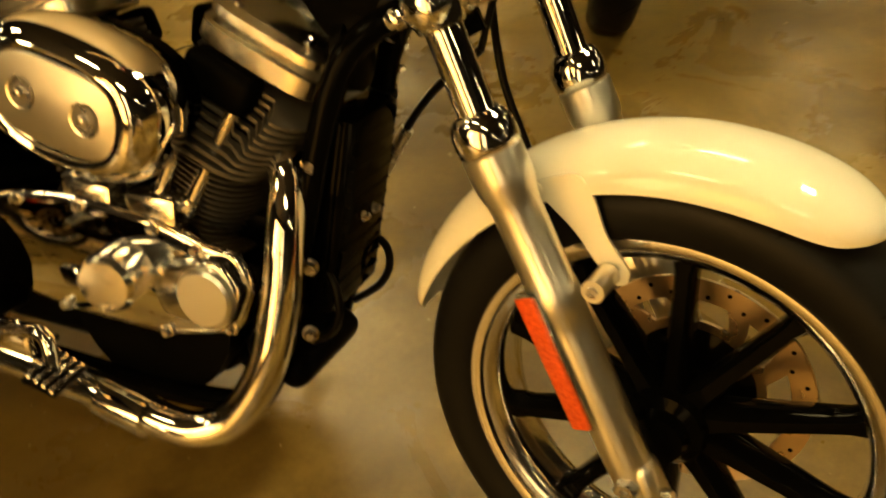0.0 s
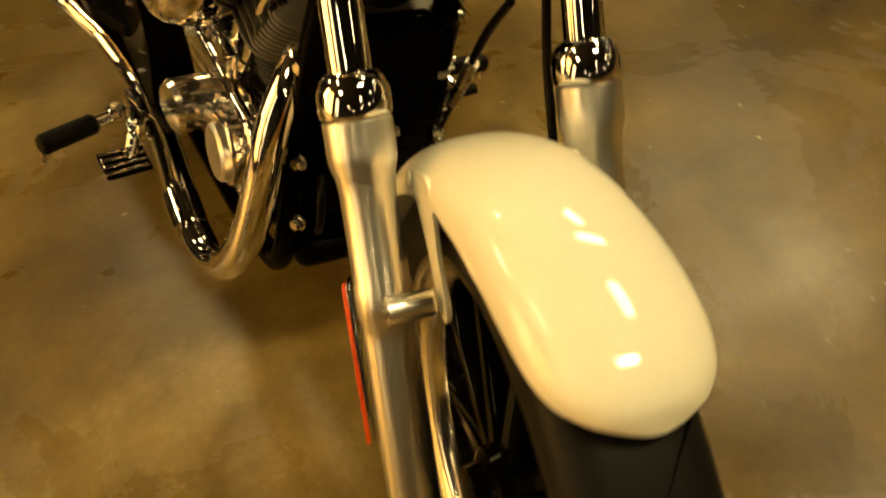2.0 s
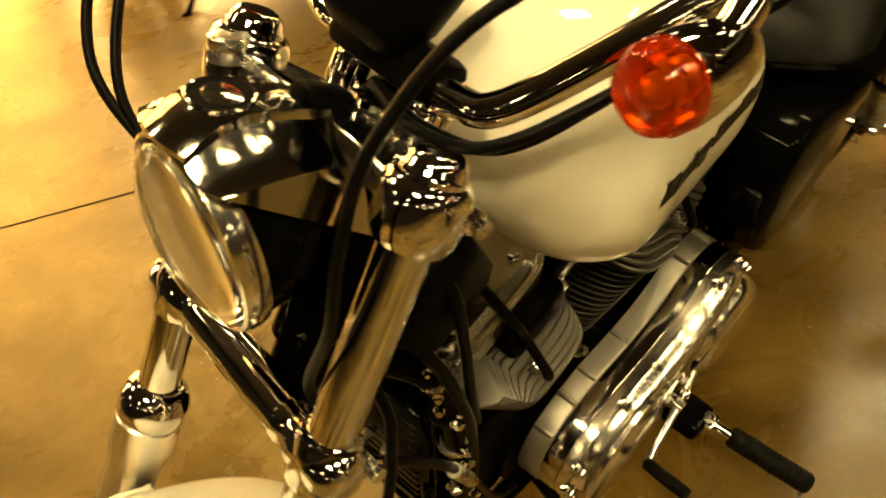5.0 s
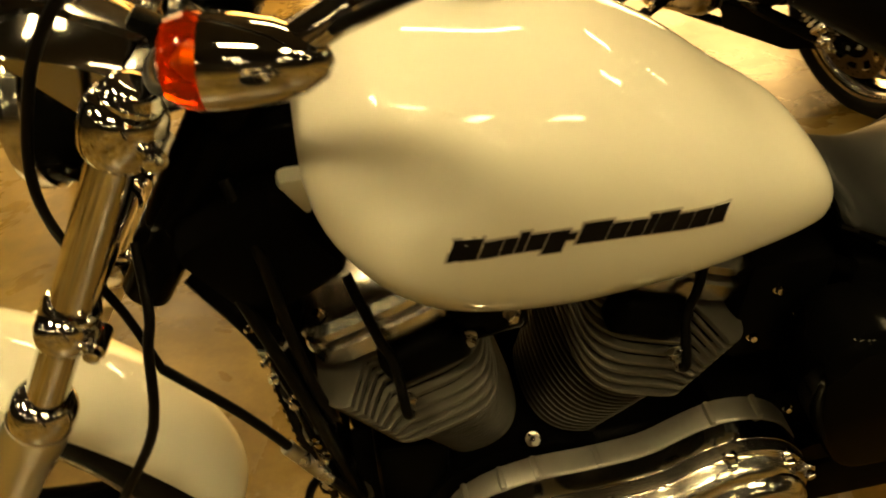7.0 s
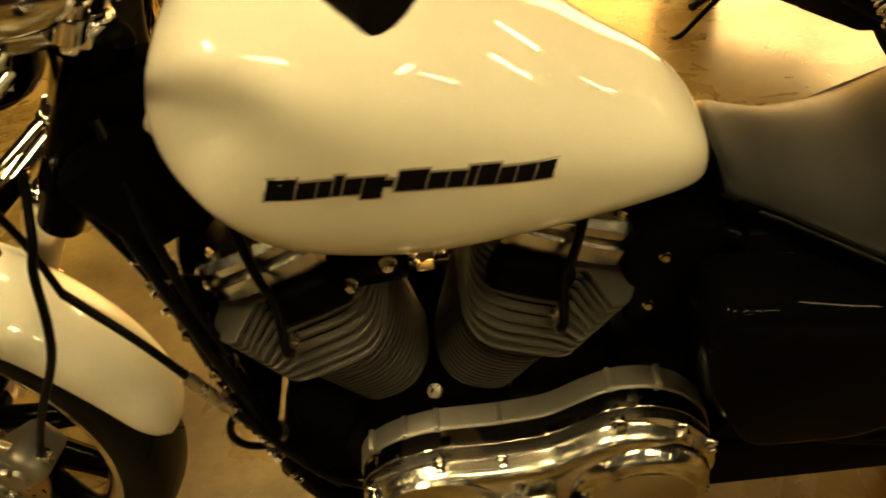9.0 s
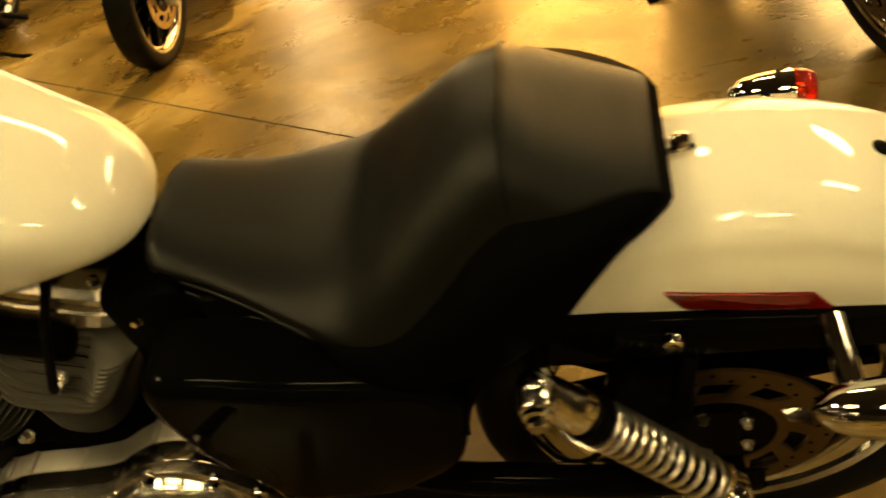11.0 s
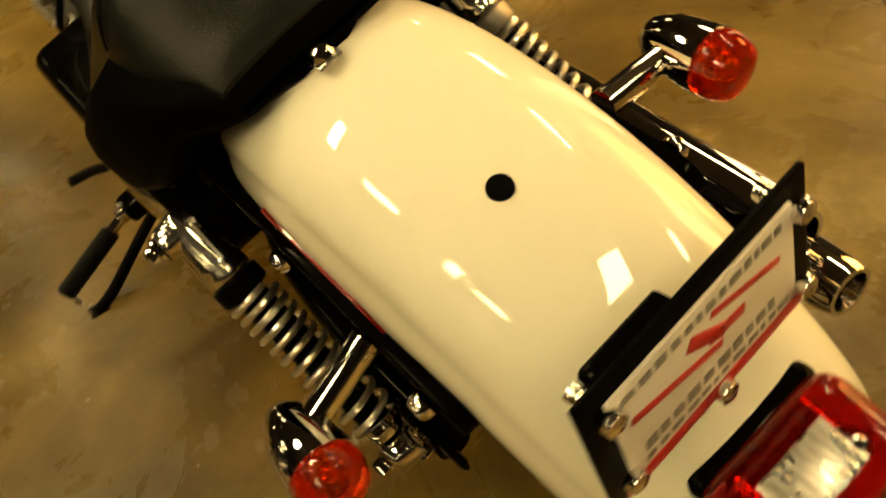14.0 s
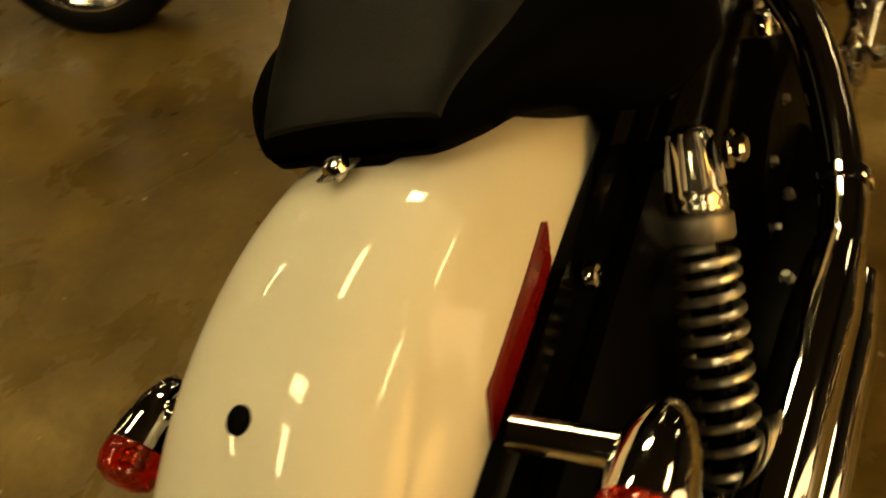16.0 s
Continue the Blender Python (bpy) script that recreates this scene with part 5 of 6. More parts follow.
def engine():
    PR = [(1.040, 0.318), (1.030, 0.362), (0.990, 0.396), (0.933, 0.413), (0.855, 0.413), (0.795, 0.421), (0.755, 0.448), (0.716, 0.468), (0.672, 0.466), (0.634, 0.446), (0.600, 0.402), (0.586, 0.345), (0.605, 0.285), (0.66, 0.250), (0.75, 0.238), (0.90, 0.226), (0.98, 0.236), (1.028, 0.270)]
    cen = Vector((0.82, 0.335))

    def shrunk(k, g=0.0):
        return round_outline([tuple(cen + (Vector(p) - cen) * (1 - k * 1.0) + (Vector(p) - cen).normalized() * g) for p in PR], 0.02, 3)

    def left(y0):
        return Matrix(((1, 0, 0, 0), (0, 0, 1, y0), (0, 1, 0, 0), (0, 0, 0, 1)))
    bp("crankcase", block((0.44, 0.168, 0.17), (0.835, 0.0, 0.300), 0.03, UNIT, 3), SATIN, "dark engine crankcase")
    bp("crankcase_front", spin([(0.05, -0.10), (0.125, -0.09), (0.13, 0.0), (0.125, 0.09), (0.05, 0.10)], (0.935, 0, 0.30), (0, 1, 0), 48), SATIN)
    inner = bp("inner_primary", plate(shrunk(0.0, 0.003), 0.032, 0.004, left(0.100)), CAST, "cast aluminium chain-case")
    for x, z in ((0.975, 0.400), (0.933, 0.411), (0.855, 0.411), (0.79, 0.419), (0.72, 0.464), (0.66, 0.462), (1.02, 0.375)):
        bp("case_rib", block((0.008, 0.031, 0.012), (x, 0.1155, z + 0.002), 0.003), CAST, "", None, inner)
    # side wall of the polished cover, its dark reflection put into the colour
    bp("case_edge_reflection", plate(shrunk(0.0, 0.001), 0.026, 0.002, left(0.1322)), COVER, "polished edge of the chain-case cover with its dark reflection coloured in")
    # one skin: a flange for the screws, a rounded shoulder, a gently domed face
    skin = ((0.0, 0.1585), (0.0, 0.1705), (0.004, 0.1735), (0.058, 0.1738), (0.070, 0.1765), (0.080, 0.183), (0.096, 0.190), (0.125, 0.1955), (0.18, 0.199), (0.30, 0.2015), (0.50, 0.203), (0.75, 0.2035))
    rows = [[Vector((x, y, z)) for x, z in shrunk(k)] for k, y in skin]
    cover = bp("primary_cover", rings(rows), CASE, "polished aluminium primary cover", smooth=50)
    bp("clutch_cover", spin([(0.090, 0), (0.089, 0.006), (0.083, 0.019), (0.074, 0.027), (0.070, 0.028), (0.067, 0.031), (0.030, 0.0335), (0.001, 0.034)], (0.692, 0.190, 0.352), (0, 1, 0), 56), POLISHED, "round polished clutch cover", None, cover)
    bp("stator_bump", spin([(0.090, 0), (0.088, 0.006), (0.078, 0.012), (0.055, 0.016), (0.001, 0.017)], (0.935, 0.197, 0.318), (0, 1, 0), 56), CASE, "", None, cover)
    ol = round_outline([(0.855, 0.352), (0.795, 0.360), (0.790, 0.336), (0.850, 0.328)], 0.012, 5)
    bp("inspection_plate", plate(ol, 0.005, 0.0015, left(0.2015)), POLISHED, "small oval inspection plate", None, cover)
    for x, z in ((0.842, 0.341), (0.803, 0.347)):
        bp("plate_screw", spin([(0.006, 0), (0.006, 0.003), (0.0045, 0.004), (0.003, 0.002)], (x, 0.2065, z), (0, 1, 0), 14), STEEL, "", None, cover)
    for x, z in ((0.933, 0.404), (0.855, 0.404), (0.783, 0.415), (0.716, 0.458), (0.640, 0.438), (0.602, 0.396), (1.022, 0.352), (1.036, 0.315), (1.02, 0.275), (0.60, 0.30), (0.75, 0.245), (0.90, 0.234)):
        bp("cover_bolt", merge(spin([(0.0105, -0.004), (0.0105, 0.002), (0.009, 0.004), (0.006, 0.004)], (x, 0.173, z), (0, 1, 0), 16), bolt((x, 0.175, z), (0, 1, 0), 0.0068, 0.009)), CHROME, "", None, cover)
    for s in (1, -1):
        cylinder(s)
    bp("vee_bolt", bolt((0.931, 0.092, 0.442), (0, 0.7, 0.7), 0.007, 0.012), STEEL)
    mount = bp("engine_mount", block((0.085, 0.050, 0.055), (0.985, 0.050, 0.655), 0.010, pose(0, 0, 0, 0, 8, 0), 3), BLACK, "black engine mount under the tank")
    for x, z in ((0.962, 0.668), (1.008, 0.640)):
        bp("mount_bolt", bolt((x, 0.075, z), (0, 1, 0), 0.007, 0.009), STEEL, "", None, mount)
    bp("lifter_block", block((0.20, 0.13, 0.05), (0.931, 0.0, 0.395), 0.015), SATIN)
    # right side: cam cover, gear cover, pushrods, air cleaner
    ol = round_outline([(1.128, 0.405), (1.105, 0.440), (1.05, 0.445), (0.99, 0.462), (0.88, 0.470), (0.78, 0.460), (0.69, 0.440), (0.66, 0.380), (0.70, 0.320), (0.84, 0.300), (1.00, 0.300), (1.105, 0.330)], 0.025)
    cam_cover = bp("cam_cover", plate(ol, 0.045, 0.010, Matrix(((1, 0, 0, 0), (0, 0, -1, -0.090), (0, 1, 0, 0), (0, 0, 0, 1)))), CHROME, "bright polished cam cover")
    ol = round_outline([(1.122, 0.400), (1.095, 0.438), (1.04, 0.425), (0.99, 0.405), (1.01, 0.345), (1.10, 0.340)], 0.018)
    bp("cover_boss", plate(ol, 0.025, 0.006, Matrix(((1, 0, 0, 0), (0, 0, -1, -0.132), (0, 1, 0, 0), (0, 0, 0, 1)))), POLISHED, "", None, cam_cover)
    bp("timer_cover", spin([(0.038, 0), (0.038, 0.010), (0.034, 0.014), (0.001, 0.014)], (1.078, -0.155, 0.388), (0, -1, 0), 32), ALU, "", None, cam_cover)
    bp("filter_housing", spin([(0.036, 0), (0.038, 0.01), (0.038, 0.055), (0.032, 0.062), (0.001, 0.063)], (0.945, -0.130, 0.388), (0.15, -1, 0.0), 32), POLISHED, "", None, cam_cover)
    for x, z in ((1.110, 0.408), (1.05, 0.435), (0.99, 0.450), (0.88, 0.458), (0.78, 0.448), (0.70, 0.425), (0.84, 0.310), (1.00, 0.310), (1.095, 0.338)):
        bp("cover_bolt", bolt((x, -0.134, z), (0, -1, 0), 0.006, 0.008), STEEL, "", None, cam_cover)
    for x0, x1 in ((0.975, 1.03), (1.02, 1.085), (0.90, 0.83), (0.865, 0.785)):
        bp("pushrod_tube", merge(rod((x0, -0.105, 0.47), (x1, -0.095, 0.60), 0.010, seg=18), spin([(0.013, 0), (0.015, 0.004), (0.013, 0.016)], (x0, -0.105, 0.47), (x1 - x0, 0.01, 0.17), 18)), CHROME, "chrome pushrod tube")
    for x in (0.98, 0.885):
        bp("tappet_cover", block((0.075, 0.04, 0.05), (x, -0.108, 0.462), 0.008), POLISHED)
    air_cleaner()


def air_cleaner():
    c, ux, uy = Vector((0.935, 0, 0.612)), Vector((0.975, 0, -0.22)), Vector((0.22, 0, 0.975))

    def oval(y, k):
        return superring(c + Vector((0, y, 0)), ux, uy, 0.124 * k, 0.084 * k, 2.5, 48)
    rows = [oval(-0.115, 0.80), oval(-0.125, 0.92), oval(-0.150, 0.99), oval(-0.165, 1.0), oval(-0.182, 0.985), oval(-0.200, 0.92), oval(-0.211, 0.82), oval(-0.215, 0.72), oval(-0.213, 0.66), oval(-0.209, 0.64)]
    body = bp("air_cleaner", rings(rows), CHROME, "oval chrome air-cleaner cover")
    rows = [superring(c + Vector((0, y, 0)), ux, uy, 0.083 * k, 0.048 * k, 3.0, 40) for y, k in ((-0.207, 0.98), (-0.2125, 1.0), (-0.2135, 0.96))]
    bp("cover_insert", rings(rows), SATIN_ALU, "brushed oval insert", None, body)
    for q in (-1, 1):
        at = c + ux * 0.042 * q + Vector((0, -0.2136, 0))
        bp("insert_screw", spin([(0.020, 0), (0.019, 0.0012), (0.010, -0.002), (0.006, 0.001), (0.005, 0.006), (0.001, 0.007)], at, (0, -1, 0), 24), STEEL, "", None, body)
    bp("backing_plate", rings([oval(-0.095, 0.86), oval(-0.117, 0.90)]), BLACK, "", None, body)


def exhaust():
    P = [(1.125, -0.060, 0.555), (1.148, -0.085, 0.530), (1.160, -0.115, 0.470), (1.162, -0.133, 0.390), (1.148, -0.150, 0.300), (1.110, -0.164, 0.230), (1.060, -0.177, 0.205), (1.000, -0.181, 0.209), (0.93, -0.178, 0.219), (0.75, -0.162, 0.219), (0.60, -0.158, 0.224), (0.48, -0.182, 0.258), (0.40, -0.220, 0.290), (0.33, -0.250, 0.310)]
    pipe = bp("front_exhaust_pipe", tube(P, 0.0235, 24, 8), CHROME, "chrome front exhaust pipe")
    bp("heat_shield", tube([(p[0], p[1] - 0.004, p[2]) for p in P[7:9]], 0.0275, 24, 8), CHROME, "chrome heat shield", None, pipe)
    bp("pipe_flange", spin([(0.026, 0), (0.034, 0.003), (0.034, 0.012), (0.026, 0.016)], (1.118, -0.055, 0.560), (0.5, -0.6, -0.4), 24), CHROME, "", None, pipe)
    Q = [(0.735, -0.065, 0.560), (0.700, -0.100, 0.545), (0.672, -0.145, 0.505), (0.620, -0.188, 0.450), (0.53, -0.218, 0.410), (0.42, -0.240, 0.382), (0.33, -0.246, 0.371)]
    pipe2 = bp("rear_exhaust_pipe", tube(Q, 0.0235, 24, 8), CHROME, "chrome rear exhaust pipe")
    bp("pipe_clamp", spin([(0.027, -0.008), (0.029, -0.006), (0.029, 0.006), (0.027, 0.008)], (0.42, -0.240, 0.382), (-1, -0.1, -0.15), 24), CHROME, "", None, pipe2)
    for a, b in (((0.36, -0.248, 0.309), (-0.165, -0.220, 0.290)), ((0.34, -0.245, 0.372), (-0.130, -0.212, 0.362))):
        v = Vector(b) - Vector(a)
        h = v.length
        bp("silencer", spin([(0.024, 0), (0.0255, 0.012), (0.030, 0.060), (0.0318, 0.090), (0.0318, h - 0.05), (0.030, h - 0.012), (0.027, h), (0.022, h), (0.018, h - 0.04)], a, v, 32), CHROME, "long chrome silencer")
    # long black carrier between the silencers and the swinging arm, and the belt's sprocket cover
    ol = round_outline([(0.60, -0.175), (0.50, -0.212), (0.30, -0.226), (-0.06, -0.198), (-0.08, -0.160), (0.02, -0.150), (0.60, -0.120)], 0.015)
    carrier = bp("silencer_carrier", plate(ol, 0.020, 0.005, Matrix.Translation((0, 0, 0.318))), SATIN, "black steel silencer carrier")
    for x, y in ((0.46, -0.175), (0.33, -0.192), (0.16, -0.180), (0.02, -0.172)):
        bp("carrier_bolt", bolt((x, y, 0.338), (0, 0, 1), 0.006, 0.007), STEEL, "", None, carrier)
    ol = round_outline([(0.735, 0.256), (0.735, 0.360), (0.690, 0.415), (0.600, 0.425), (0.500, 0.430), (0.400, 0.400), (0.380, 0.330), (0.42, 0.290)], 0.03)
    cover = bp("sprocket_cover", plate(ol, 0.080, 0.012, Matrix(((1, 0, 0, 0), (0, 0, 1, -0.168), (0, 1, 0, 0), (0, 0, 0, 1)))), SATIN, "black belt sprocket cover")
    for x, z in ((0.70, 0.345), (0.64, 0.398), (0.545, 0.408), (0.45, 0.395), (0.41, 0.335)):
        bp("cover_bolt", bolt((x, -0.166, z), (0, -1, 0.15), 0.0055, 0.007), STEEL, "", None, cover)


def controls():
    # right: brake pedal and footrest
    peg("footrest", (0.790, -0.235, 0.292), (0.838, -0.352, 0.287))
    bp("pedal_bracket", block((0.10, 0.025, 0.04), (0.80, -0.205, 0.292), 0.008), CHROME)
    pedal = bp("brake_pedal", tube([(0.80, -0.215, 0.300), (0.845, -0.222, 0.316), (0.876, -0.228, 0.326), (0.897, -0.232, 0.322), (0.908, -0.238, 0.306), (0.918, -0.248, 0.291)], 0.0095, 14, 8), CHROME, "chrome rear brake pedal")
    pad = bp("pedal_pad", block((0.046, 0.066, 0.009), (0.925, -0.253, 0.294), 0.003, pose(0, 0, 0, 0, 18, 8)), SATIN, "ribbed pedal pad", None, pedal)
    for k in range(4):
        bp("pad_rib", block((0.0066, 0.064, 0.006), (0.9085 + 0.011 * k, -0.253, 0.3030 - 0.0036 * k), 0.0022, pose(0, 0, 0, 0, 18, 8)), CHROME, "", None, pad)
    # left: gear lever, footrest
    peg("footrest", (0.808, 0.262, 0.303), (0.783, 0.420, 0.282))
    bp("rest_bracket", block((0.055, 0.060, 0.035), (0.815, 0.235, 0.300), 0.010), BLACK)
    lever = bp("gear_lever", tube([(0.835, 0.222, 0.335), (0.870, 0.226, 0.328), (0.905, 0.230, 0.322), (0.932, 0.236, 0.318)], 0.007, 12, 8), CHROME, "chrome gear lever")
    bp("lever_peg", tube([(0.932, 0.236, 0.318), (0.940, 0.262, 0.328), (0.946, 0.300, 0.336)], 0.009, 14, 5), GRIP, "black rubber lever peg", None, lever)
    bp("lever_pivot", spin([(0.011, 0), (0.011, 0.022), (0.008, 0.025)], (0.835, 0.205, 0.335), (0, 1, 0), 18), CHROME, "", None, lever)
    bp("shift_rod", rod((0.838, 0.222, 0.350), (0.800, 0.215, 0.375), 0.005), STEEL, "", None, lever)
    bp("shift_arm", block((0.014, 0.012, 0.05), (0.83, 0.224, 0.352), 0.004, pose(0, 0, 0, 0, 25, 0)), CHROME, "", None, lever)
    # side stand with its loop
    stand = bp("side_stand", tube([(0.985, 0.110, 0.190), (0.990, 0.170, 0.178), (0.975, 0.250, 0.165), (0.955, 0.330, 0.145), (0.935, 0.400, 0.128), (0.922, 0.445, 0.128)], 0.0105, 14, 8), SATIN, "black steel side stand")
    bp("stand_foot", block((0.030, 0.034, 0.008), (0.926, 0.437, 0.1235), 0.003, pose(0, 0, 0, LEAN, 0, 0)), SATIN, "", None, stand)
    bp("stand_loop", tube([(0.931, 0.432, 0.130), (0.944, 0.452, 0.126), (0.948, 0.472, 0.122), (0.936, 0.482, 0.120), (0.922, 0.472, 0.122), (0.917, 0.450, 0.127)], 0.0045, 10, 6), SATIN, "", None, stand)


def peg(name, a, b):
    a, b = Vector(a), Vector(b)
    d = (b - a).normalized()
    arm = bp(name, merge(rod(a - d * 0.01, a + d * 0.045, 0.009, seg=16), block((0.026, 0.03, 0.022), a, 0.005)), CHROME, "footrest with a black rubber sleeve")
    pr = []
    for k in range(15):
        h = 0.040 + ((b - a).length - 0.050) * k / 14
        pr += [(0.0145, h), (0.0158, h + 0.002), (0.0158, h + 0.005), (0.0145, h + 0.007)]
    bp("rubber_sleeve", spin([(0.012, 0.036)] + pr + [(0.012, (b - a).length)], a, d, 20), GRIP, "ribbed black rubber", None, arm)
    bp("peg_screw", bolt(a + Vector((0, 0, 0.012)), (0, 0, 1), 0.007, 0.005), STEEL, "", None, arm)
    bp("peg_feeler", tube([b - d * 0.01, b - d * 0.004 - Vector((0, 0, 0.02)), b - d * 0.004 - Vector((0, 0, 0.032))], 0.004, 8, 4), STEEL, "", None, arm)


def chassis():
    # steering head and frame tubes
    head = FORK @ Vector((-0.05, 0, 0.60))
    bp("steering_head", rod(FORK @ Vector((-0.05, 0, 0.555)), FORK @ Vector((-0.05, 0, 0.72)), 0.034, seg=28), BLACK, "black steering head")
    bp("backbone", tube([head, (1.12, 0, 0.84), (0.95, 0, 0.78), (0.62, 0, 0.675), (0.40, 0, 0.57)], 0.030, 16, 8), BLACK, "black frame backbone")
    for s in (1, -1):
        bp("down_tube", tube([head + Vector((0.0, 0.02 * s, -0.06)), (1.205, 0.070 * s, 0.66), (1.165, 0.088 * s, 0.45), (1.120, 0.090 * s, 0.24), (1.04, 0.092 * s, 0.190), (0.80, 0.095 * s, 0.185), (0.55, 0.100 * s, 0.21), (0.47, 0.105 * s, 0.30), (0.44, 0.11 * s, 0.48), (0.36, 0.118 * s, 0.58), (0.22, 0.120 * s, 0.575)], 0.0165, 16, 8), BLACK, "black frame tube")
        bp("rear_rail", tube([(0.62, 0.05 * s, 0.66), (0.50, 0.09 * s, 0.62), (0.34, 0.115 * s, 0.595), (0.22, 0.12 * s, 0.58)], 0.014, 14, 8), BLACK)
    box = bp("regulator", block((0.050, 0.135, 0.26), (1.185, 0.0, 0.475), 0.012, pose(0, 0, 0, 0, 6, 0)), BLACK, "black finned electrical box between the frame tubes")
    for k in range(11):
        z = 0.372 + 0.0205 * k
        bp("box_fin", block((0.013, 0.118, 0.0045), (1.2045 + 0.105 * (z - 0.475), 0.0, z), 0.0015, pose(0, 0, 0, 0, 6, 0), 2), BLACK, "", None, box)
    for q in (-1, 1):
        bp("box_lead", tube([(1.190, 0.066 * q, 0.405), (1.206, 0.074 * q, 0.385), (1.210, 0.076 * q, 0.355), (1.196, 0.072 * q, 0.325), (1.165, 0.06 * q, 0.30)], 0.0055, 10, 6), CABLE, "black lead", None, box)
        bp("box_edge", block((0.010, 0.006, 0.25), (1.192, 0.0705 * q, 0.475), 0.002, pose(0, 0, 0, 0, 6, 0), 2), BLACK, "", None, box)
    for y in (-0.016, 0.015):
        bp("box_bolt", bolt((1.212, y, 0.4665), (1, 0, 0.1), 0.0048, 0.007), STEEL, "", None, box)
    bp("horn_cover", spin([(0.03, 0), (0.045, 0.006), (0.045, 0.02), (0.03, 0.026), (0.001, 0.028)], (1.175, -0.0, 0.66), (1, 0, 0.2), 28), SATIN)
    bp("coil_cover", block((0.12, 0.10, 0.13), (1.20, 0.02, 0.78), 0.02, pose(0, 0, 0, 0, 30, 0)), SATIN)
    ol = round_outline([(1.225, 0.895), (1.150, 0.908), (1.120, 0.880), (1.10, 0.76), (1.17, 0.68), (1.25, 0.72), (1.29, 0.80)], 0.012, 3)
    bp("neck_cover", plate(ol, 0.050, 0.006, Matrix(((1, 0, 0, 0), (0, 0, 1, -0.025), (0, 1, 0, 0), (0, 0, 0, 1)))), BLACK, "black cover behind the steering head")
    bp("frame_gusset", block((0.09, 0.12, 0.24), (1.075, 0.02, 0.33), 0.012), SATIN)
    bp("lower_cradle_plate", block((0.10, 0.17, 0.05), (1.12, 0, 0.265), 0.021, pose(0, 0, 0, 0, 30, 0), 4), SATIN)
    for y, z in ((-0.09, 0.422), (0.09, 0.43), (-0.09, 0.33), (0.088, 0.55), (-0.088, 0.55)):
        bp("frame_bolt", bolt((1.178, y, z), (0.5, math.copysign(1, y), 0), 0.008, 0.010), STEEL)
    for x, y, z in ((1.197, 0.091, 0.60), (1.177, 0.100, 0.50), (1.156, 0.1045, 0.40), (1.146, 0.105, 0.35)):
        bp("frame_bolt", bolt((x, y, z), (0.2, 1, 0.1), 0.006, 0.008), CHROME)
    # clips and screws added as glints: left frame tube, neck, beside the seat post
    spine = [(0.24, 1.120, 0.090), (0.45, 1.165, 0.088), (0.66, 1.205, 0.070), (0.76, 1.228, 0.045)]
    rng = random.Random(11)
    for k in range(6):
        z = 0.30 + 0.075 * k
        x, y = lerp(spine, z)
        bp("glint_clip", spin([(0.0160, -0.004), (0.0190, -0.004), (0.0190, 0.004), (0.0160, 0.004)], (x, y, z), (0.19, -0.03, 1), 18), STEEL if k % 2 else CABLE)
        for q in range(3):
            zz = z + rng.uniform(-0.03, 0.03)
            x, y = lerp(spine, zz)
            a = rng.uniform(-0.5, 1.0)
            bp("glint_screw", bolt((x + 0.0155 * math.sin(a), y + 0.0155 * math.cos(a), zz), (math.sin(a), math.cos(a), 0.3), rng.uniform(0.003, 0.005), 0.006), CHROME)
    for x, z in ((1.145, 0.870), (1.150, 0.790), (1.205, 0.835), (1.235, 0.770), (1.185, 0.720)):
        bp("neck_glint", bolt((x, 0.024, z), (0.1, 1, 0.3), 0.0055, 0.006), CHROME)
    for x, y, z in ((0.660, 0.079, 0.640), (0.625, 0.079, 0.590), (0.672, 0.079, 0.560), (0.655, 0.084, 0.400), (0.628, 0.084, 0.385), (0.585, 0.084, 0.395)):
        bp("post_glint", bolt((x, y, z), (0.1, 1, 0.3), 0.0050, 0.007), CHROME)
    ol = round_outline([(0.62, 0.30), (0.15, 0.31), (0.14, 0.25), (0.30, 0.20), (0.62, 0.19)], 0.02)
    bp("lower_guard", plate(ol, 0.012, 0.004, Matrix(((1, 0, 0, 0), (0, 0, 1, 0.112), (0, 1, 0, 0), (0, 0, 0, 1)))), SATIN, "black lower guard plate")
    # side covers under the seat
    ol = round_outline([(0.625, 0.655), (0.56, 0.650), (0.46, 0.625), (0.330, 0.608), (0.300, 0.560), (0.330, 0.440), (0.42, 0.380), (0.56, 0.380), (0.625, 0.500), (0.640, 0.600)], 0.03)
    for s in (1, -1):
        m = Matrix(((1, 0, 0, 0), (0, 0, s, 0.095 * s), (0, 1, 0, 0), (0, 0, 0, 1)))
        bp("side_cover", plate(ol, 0.088 if s > 0 else 0.050, 0.020, m), BLACK, "black glossy side cover")
    bp("seat_post_cover", block((0.11, 0.16, 0.17), (0.645, 0, 0.595), 0.02), SATIN)
    bp("battery_box", block((0.26, 0.18, 0.22), (0.45, 0, 0.56), 0.02), SATIN)
    bp("swingarm_pivot", rod((0.545, -0.12, 0.32), (0.545, 0.12, 0.32), 0.03), BLACK)
    bp("gearbox", block((0.20, 0.17, 0.20), (0.60, 0, 0.33), 0.03), SATIN)
    bp("inner_fender", fender_skin([(8, 0.335, 0.085, 0.300), (30, 0.338, 0.09, 0.300), (62, 0.345, 0.09, 0.300)], arch(4, 20), n=20), SATIN, "", REAR)


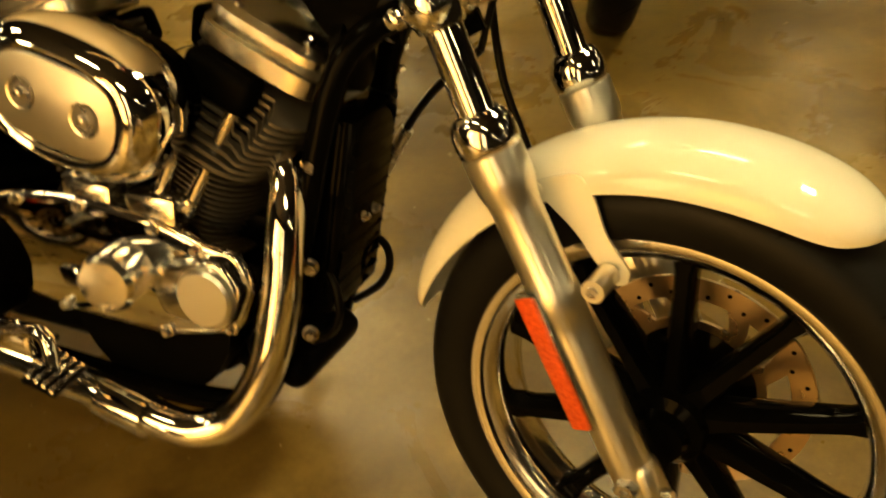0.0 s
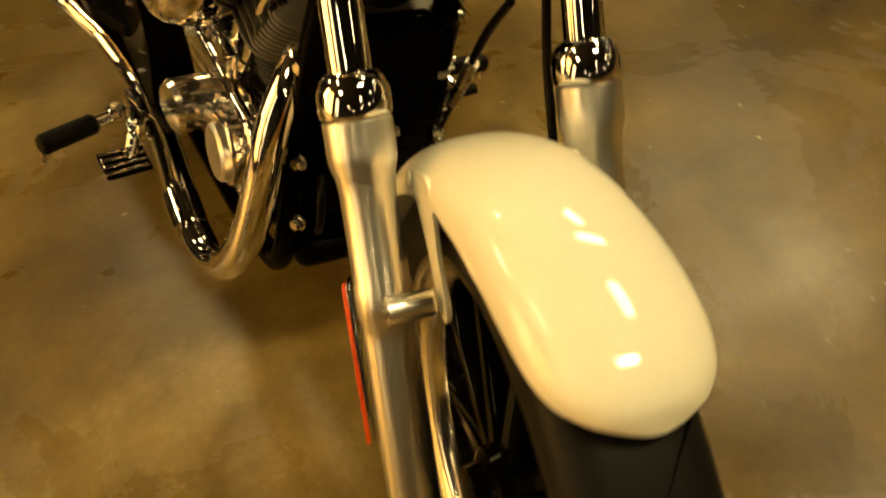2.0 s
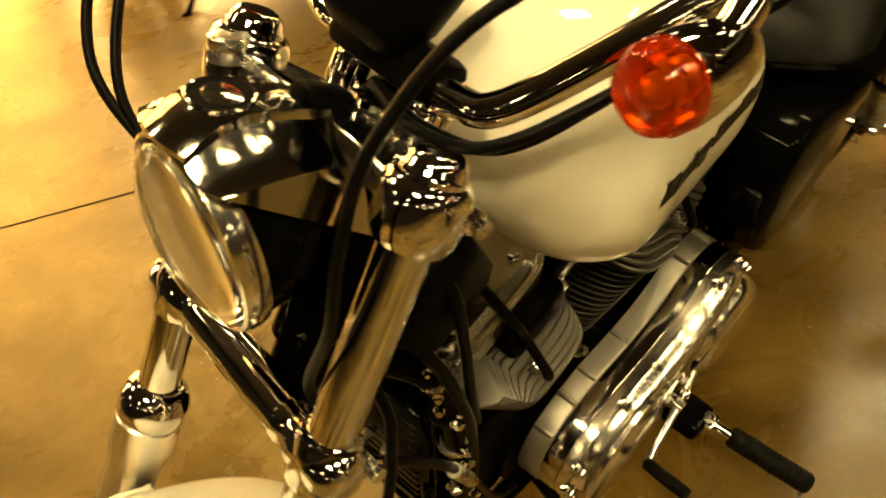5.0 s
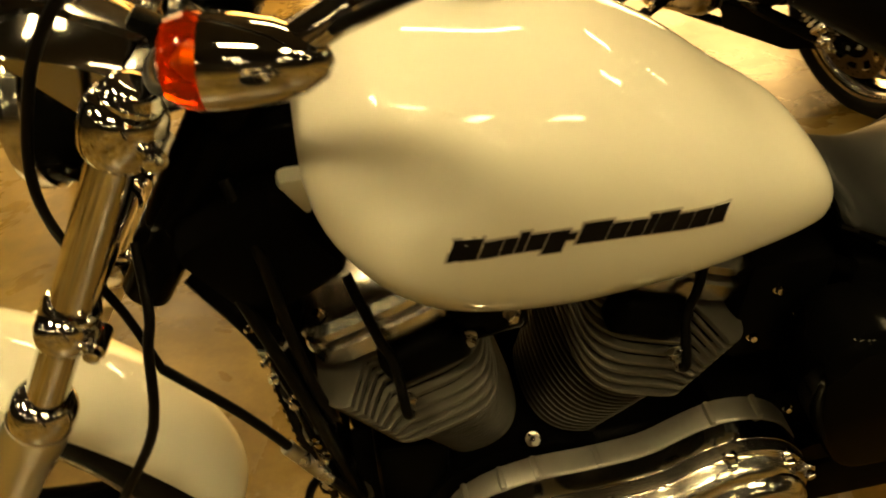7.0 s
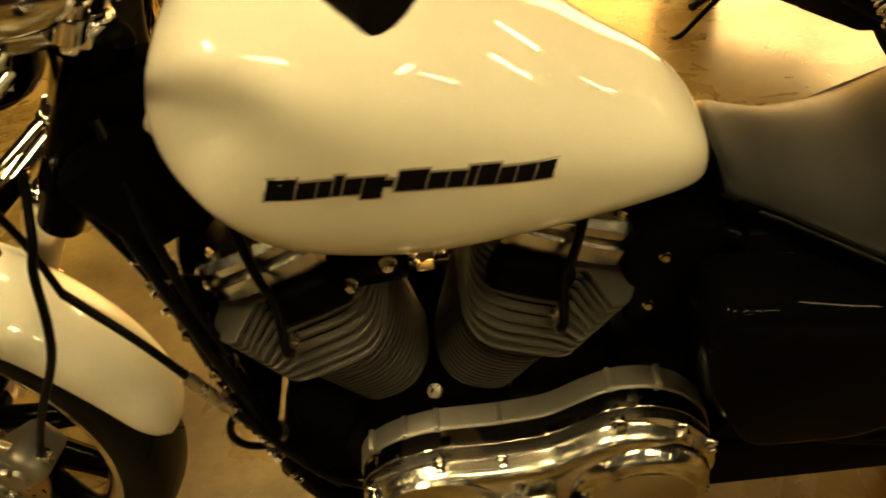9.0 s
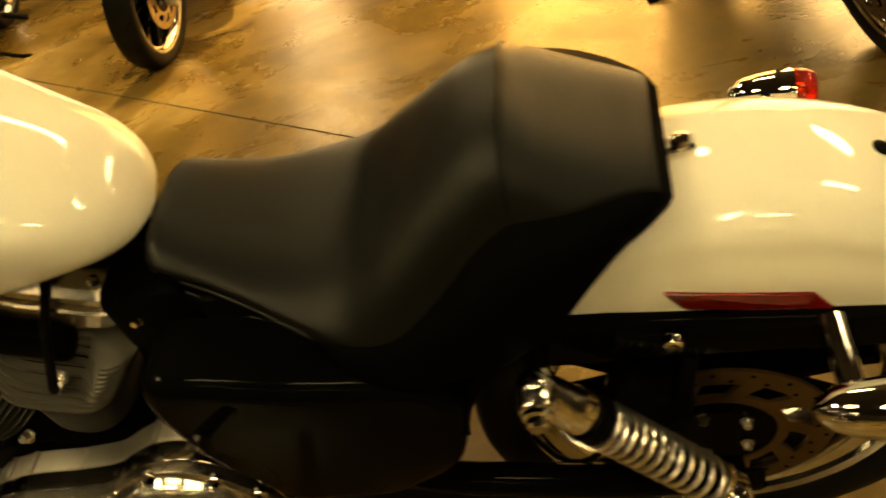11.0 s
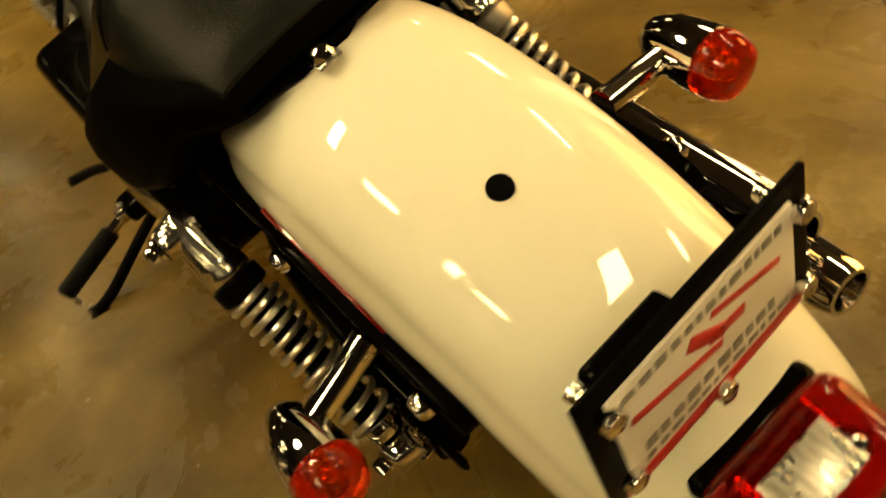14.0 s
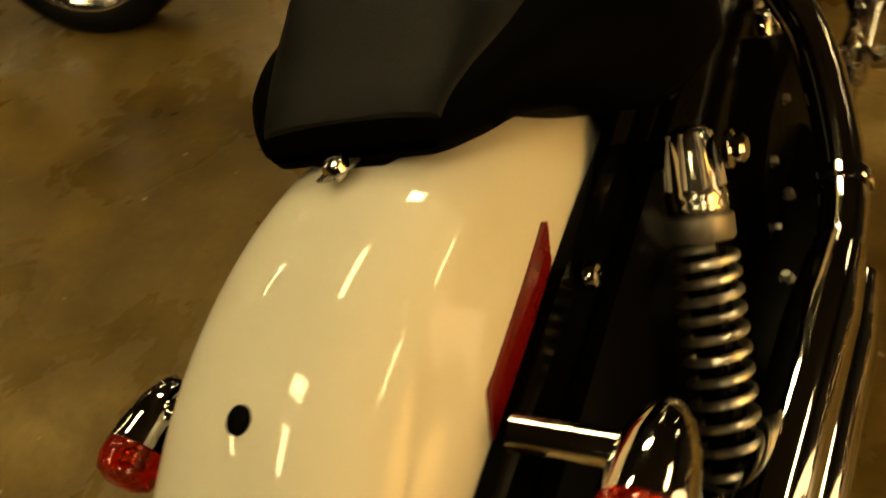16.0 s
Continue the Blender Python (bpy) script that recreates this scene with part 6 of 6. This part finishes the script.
def cables():
    F = FORK
    # clutch cable, throttle cables, brake hose, wires
    cable("clutch_cable", [(-0.160, 0.355, 1.125), (-0.04, 0.24, 1.02), (0.06, 0.150, 0.91), (0.090, 0.121, 0.806), (0.082, 0.120, 0.725), (0.060, 0.118, 0.66), (0.02, 0.085, 0.58), (-0.04, 0.075, 0.52), (-0.09, 0.078, 0.47)], 0.0046, "black clutch cable", F)
    for d in (0.0, 0.016):
        cable("throttle_cable", [(-0.160, -0.355, 1.125), (-0.04, -0.30 - d, 1.00), (0.065 + d, -0.235 - d, 0.84), (0.088 + d, -0.180 - d, 0.715), (0.06, -0.13, 0.655), (0.0, -0.06, 0.62)], 0.0045, "black throttle cable", F)
    cable("brake_hose", [(-0.02, 0.06, 0.60), (-0.055, 0.100, 0.56), (-0.067, 0.114, 0.53), (-0.095, 0.118, 0.46), (-0.108, 0.117, 0.40), (-0.112, 0.114, 0.30), (-0.118, 0.108, 0.22), (-0.125, 0.104, 0.18)], 0.0052, "black brake hose", F)
    for k, dx in enumerate((0.0, 0.014)):
        cable("handlebar_wire", [(0.01, 0.02, 0.800), (0.006 + dx, 0.08, 0.795), (-0.01 + dx, 0.135, 0.812), (-0.04, 0.180, 0.885), (-0.085, 0.235, 0.985), (-0.12, 0.295, 1.07)], 0.0045, "black wiring sleeve", F)
    cable("wiring_loom", [(1.27, 0.0, 0.80), (1.23, 0.06, 0.74), (1.19, 0.095, 0.62), (1.165, 0.10, 0.50), (1.14, 0.10, 0.36), (1.08, 0.10, 0.25)], 0.007, "black wiring loom")
    cable("clutch_cable", [FORK @ Vector((-0.09, 0.078, 0.47)), (1.25, 0.100, 0.60), (1.20, 0.112, 0.52), (1.155, 0.112, 0.42), (1.10, 0.110, 0.30), (1.04, 0.105, 0.24)], 0.0055, "black clutch cable")
    cable("wiring_loom", [(1.22, 0.03, 0.86), (1.20, 0.07, 0.80), (1.19, 0.085, 0.72), (1.175, 0.092, 0.62), (1.16, 0.095, 0.56)], 0.006, "black wiring loom")
    cable("brake_line", [(0.85, -0.17, 0.28), (0.70, -0.16, 0.24), (0.45, -0.15, 0.25), (0.25, 0.10, 0.30), (0.15, 0.11, 0.38)], 0.004, "black brake line")
    bp("cable_adjuster", rod((1.215, 0.110, 0.545), (1.178, 0.1125, 0.47), 0.0085), STEEL, "bright cable adjuster")
    cable("drain_hose", [(0.62, 0.11, 0.55), (0.60, 0.115, 0.47), (0.575, 0.118, 0.42)], 0.004, "", None)


def whole_machine():
    front_end()
    made = tank()
    seat()
    rear_end()
    engine()
    exhaust()
    controls()
    chassis()
    cables()
    return made


TANK = whole_machine()
bpy.context.view_layer.update()
tank_badge()
number_plate()

# ---- the other motorcycles standing round it ----
PAINT = material("black_tank_paint", (0.004, 0.004, 0.0045), 0.15, 0, 0.5, (0.006, 0.006, 0.006), 4.0, 0.5, spec=0.2)
bike = thing("motorcycle", "black cruiser motorcycle parked on its side stand", "motorcycle", pose(2.467, -4.108, 0, 0, 0, 103) @ BIKE, "parked black motorcycles")
whole_machine()
for x, y, turn in ((3.717, -3.838, 103), (-0.640, -1.346, 283), (0.62, 3.20, 290)):
    copy_thing(bike, pose(x, y, 0, 0, 0, turn) @ BIKE)
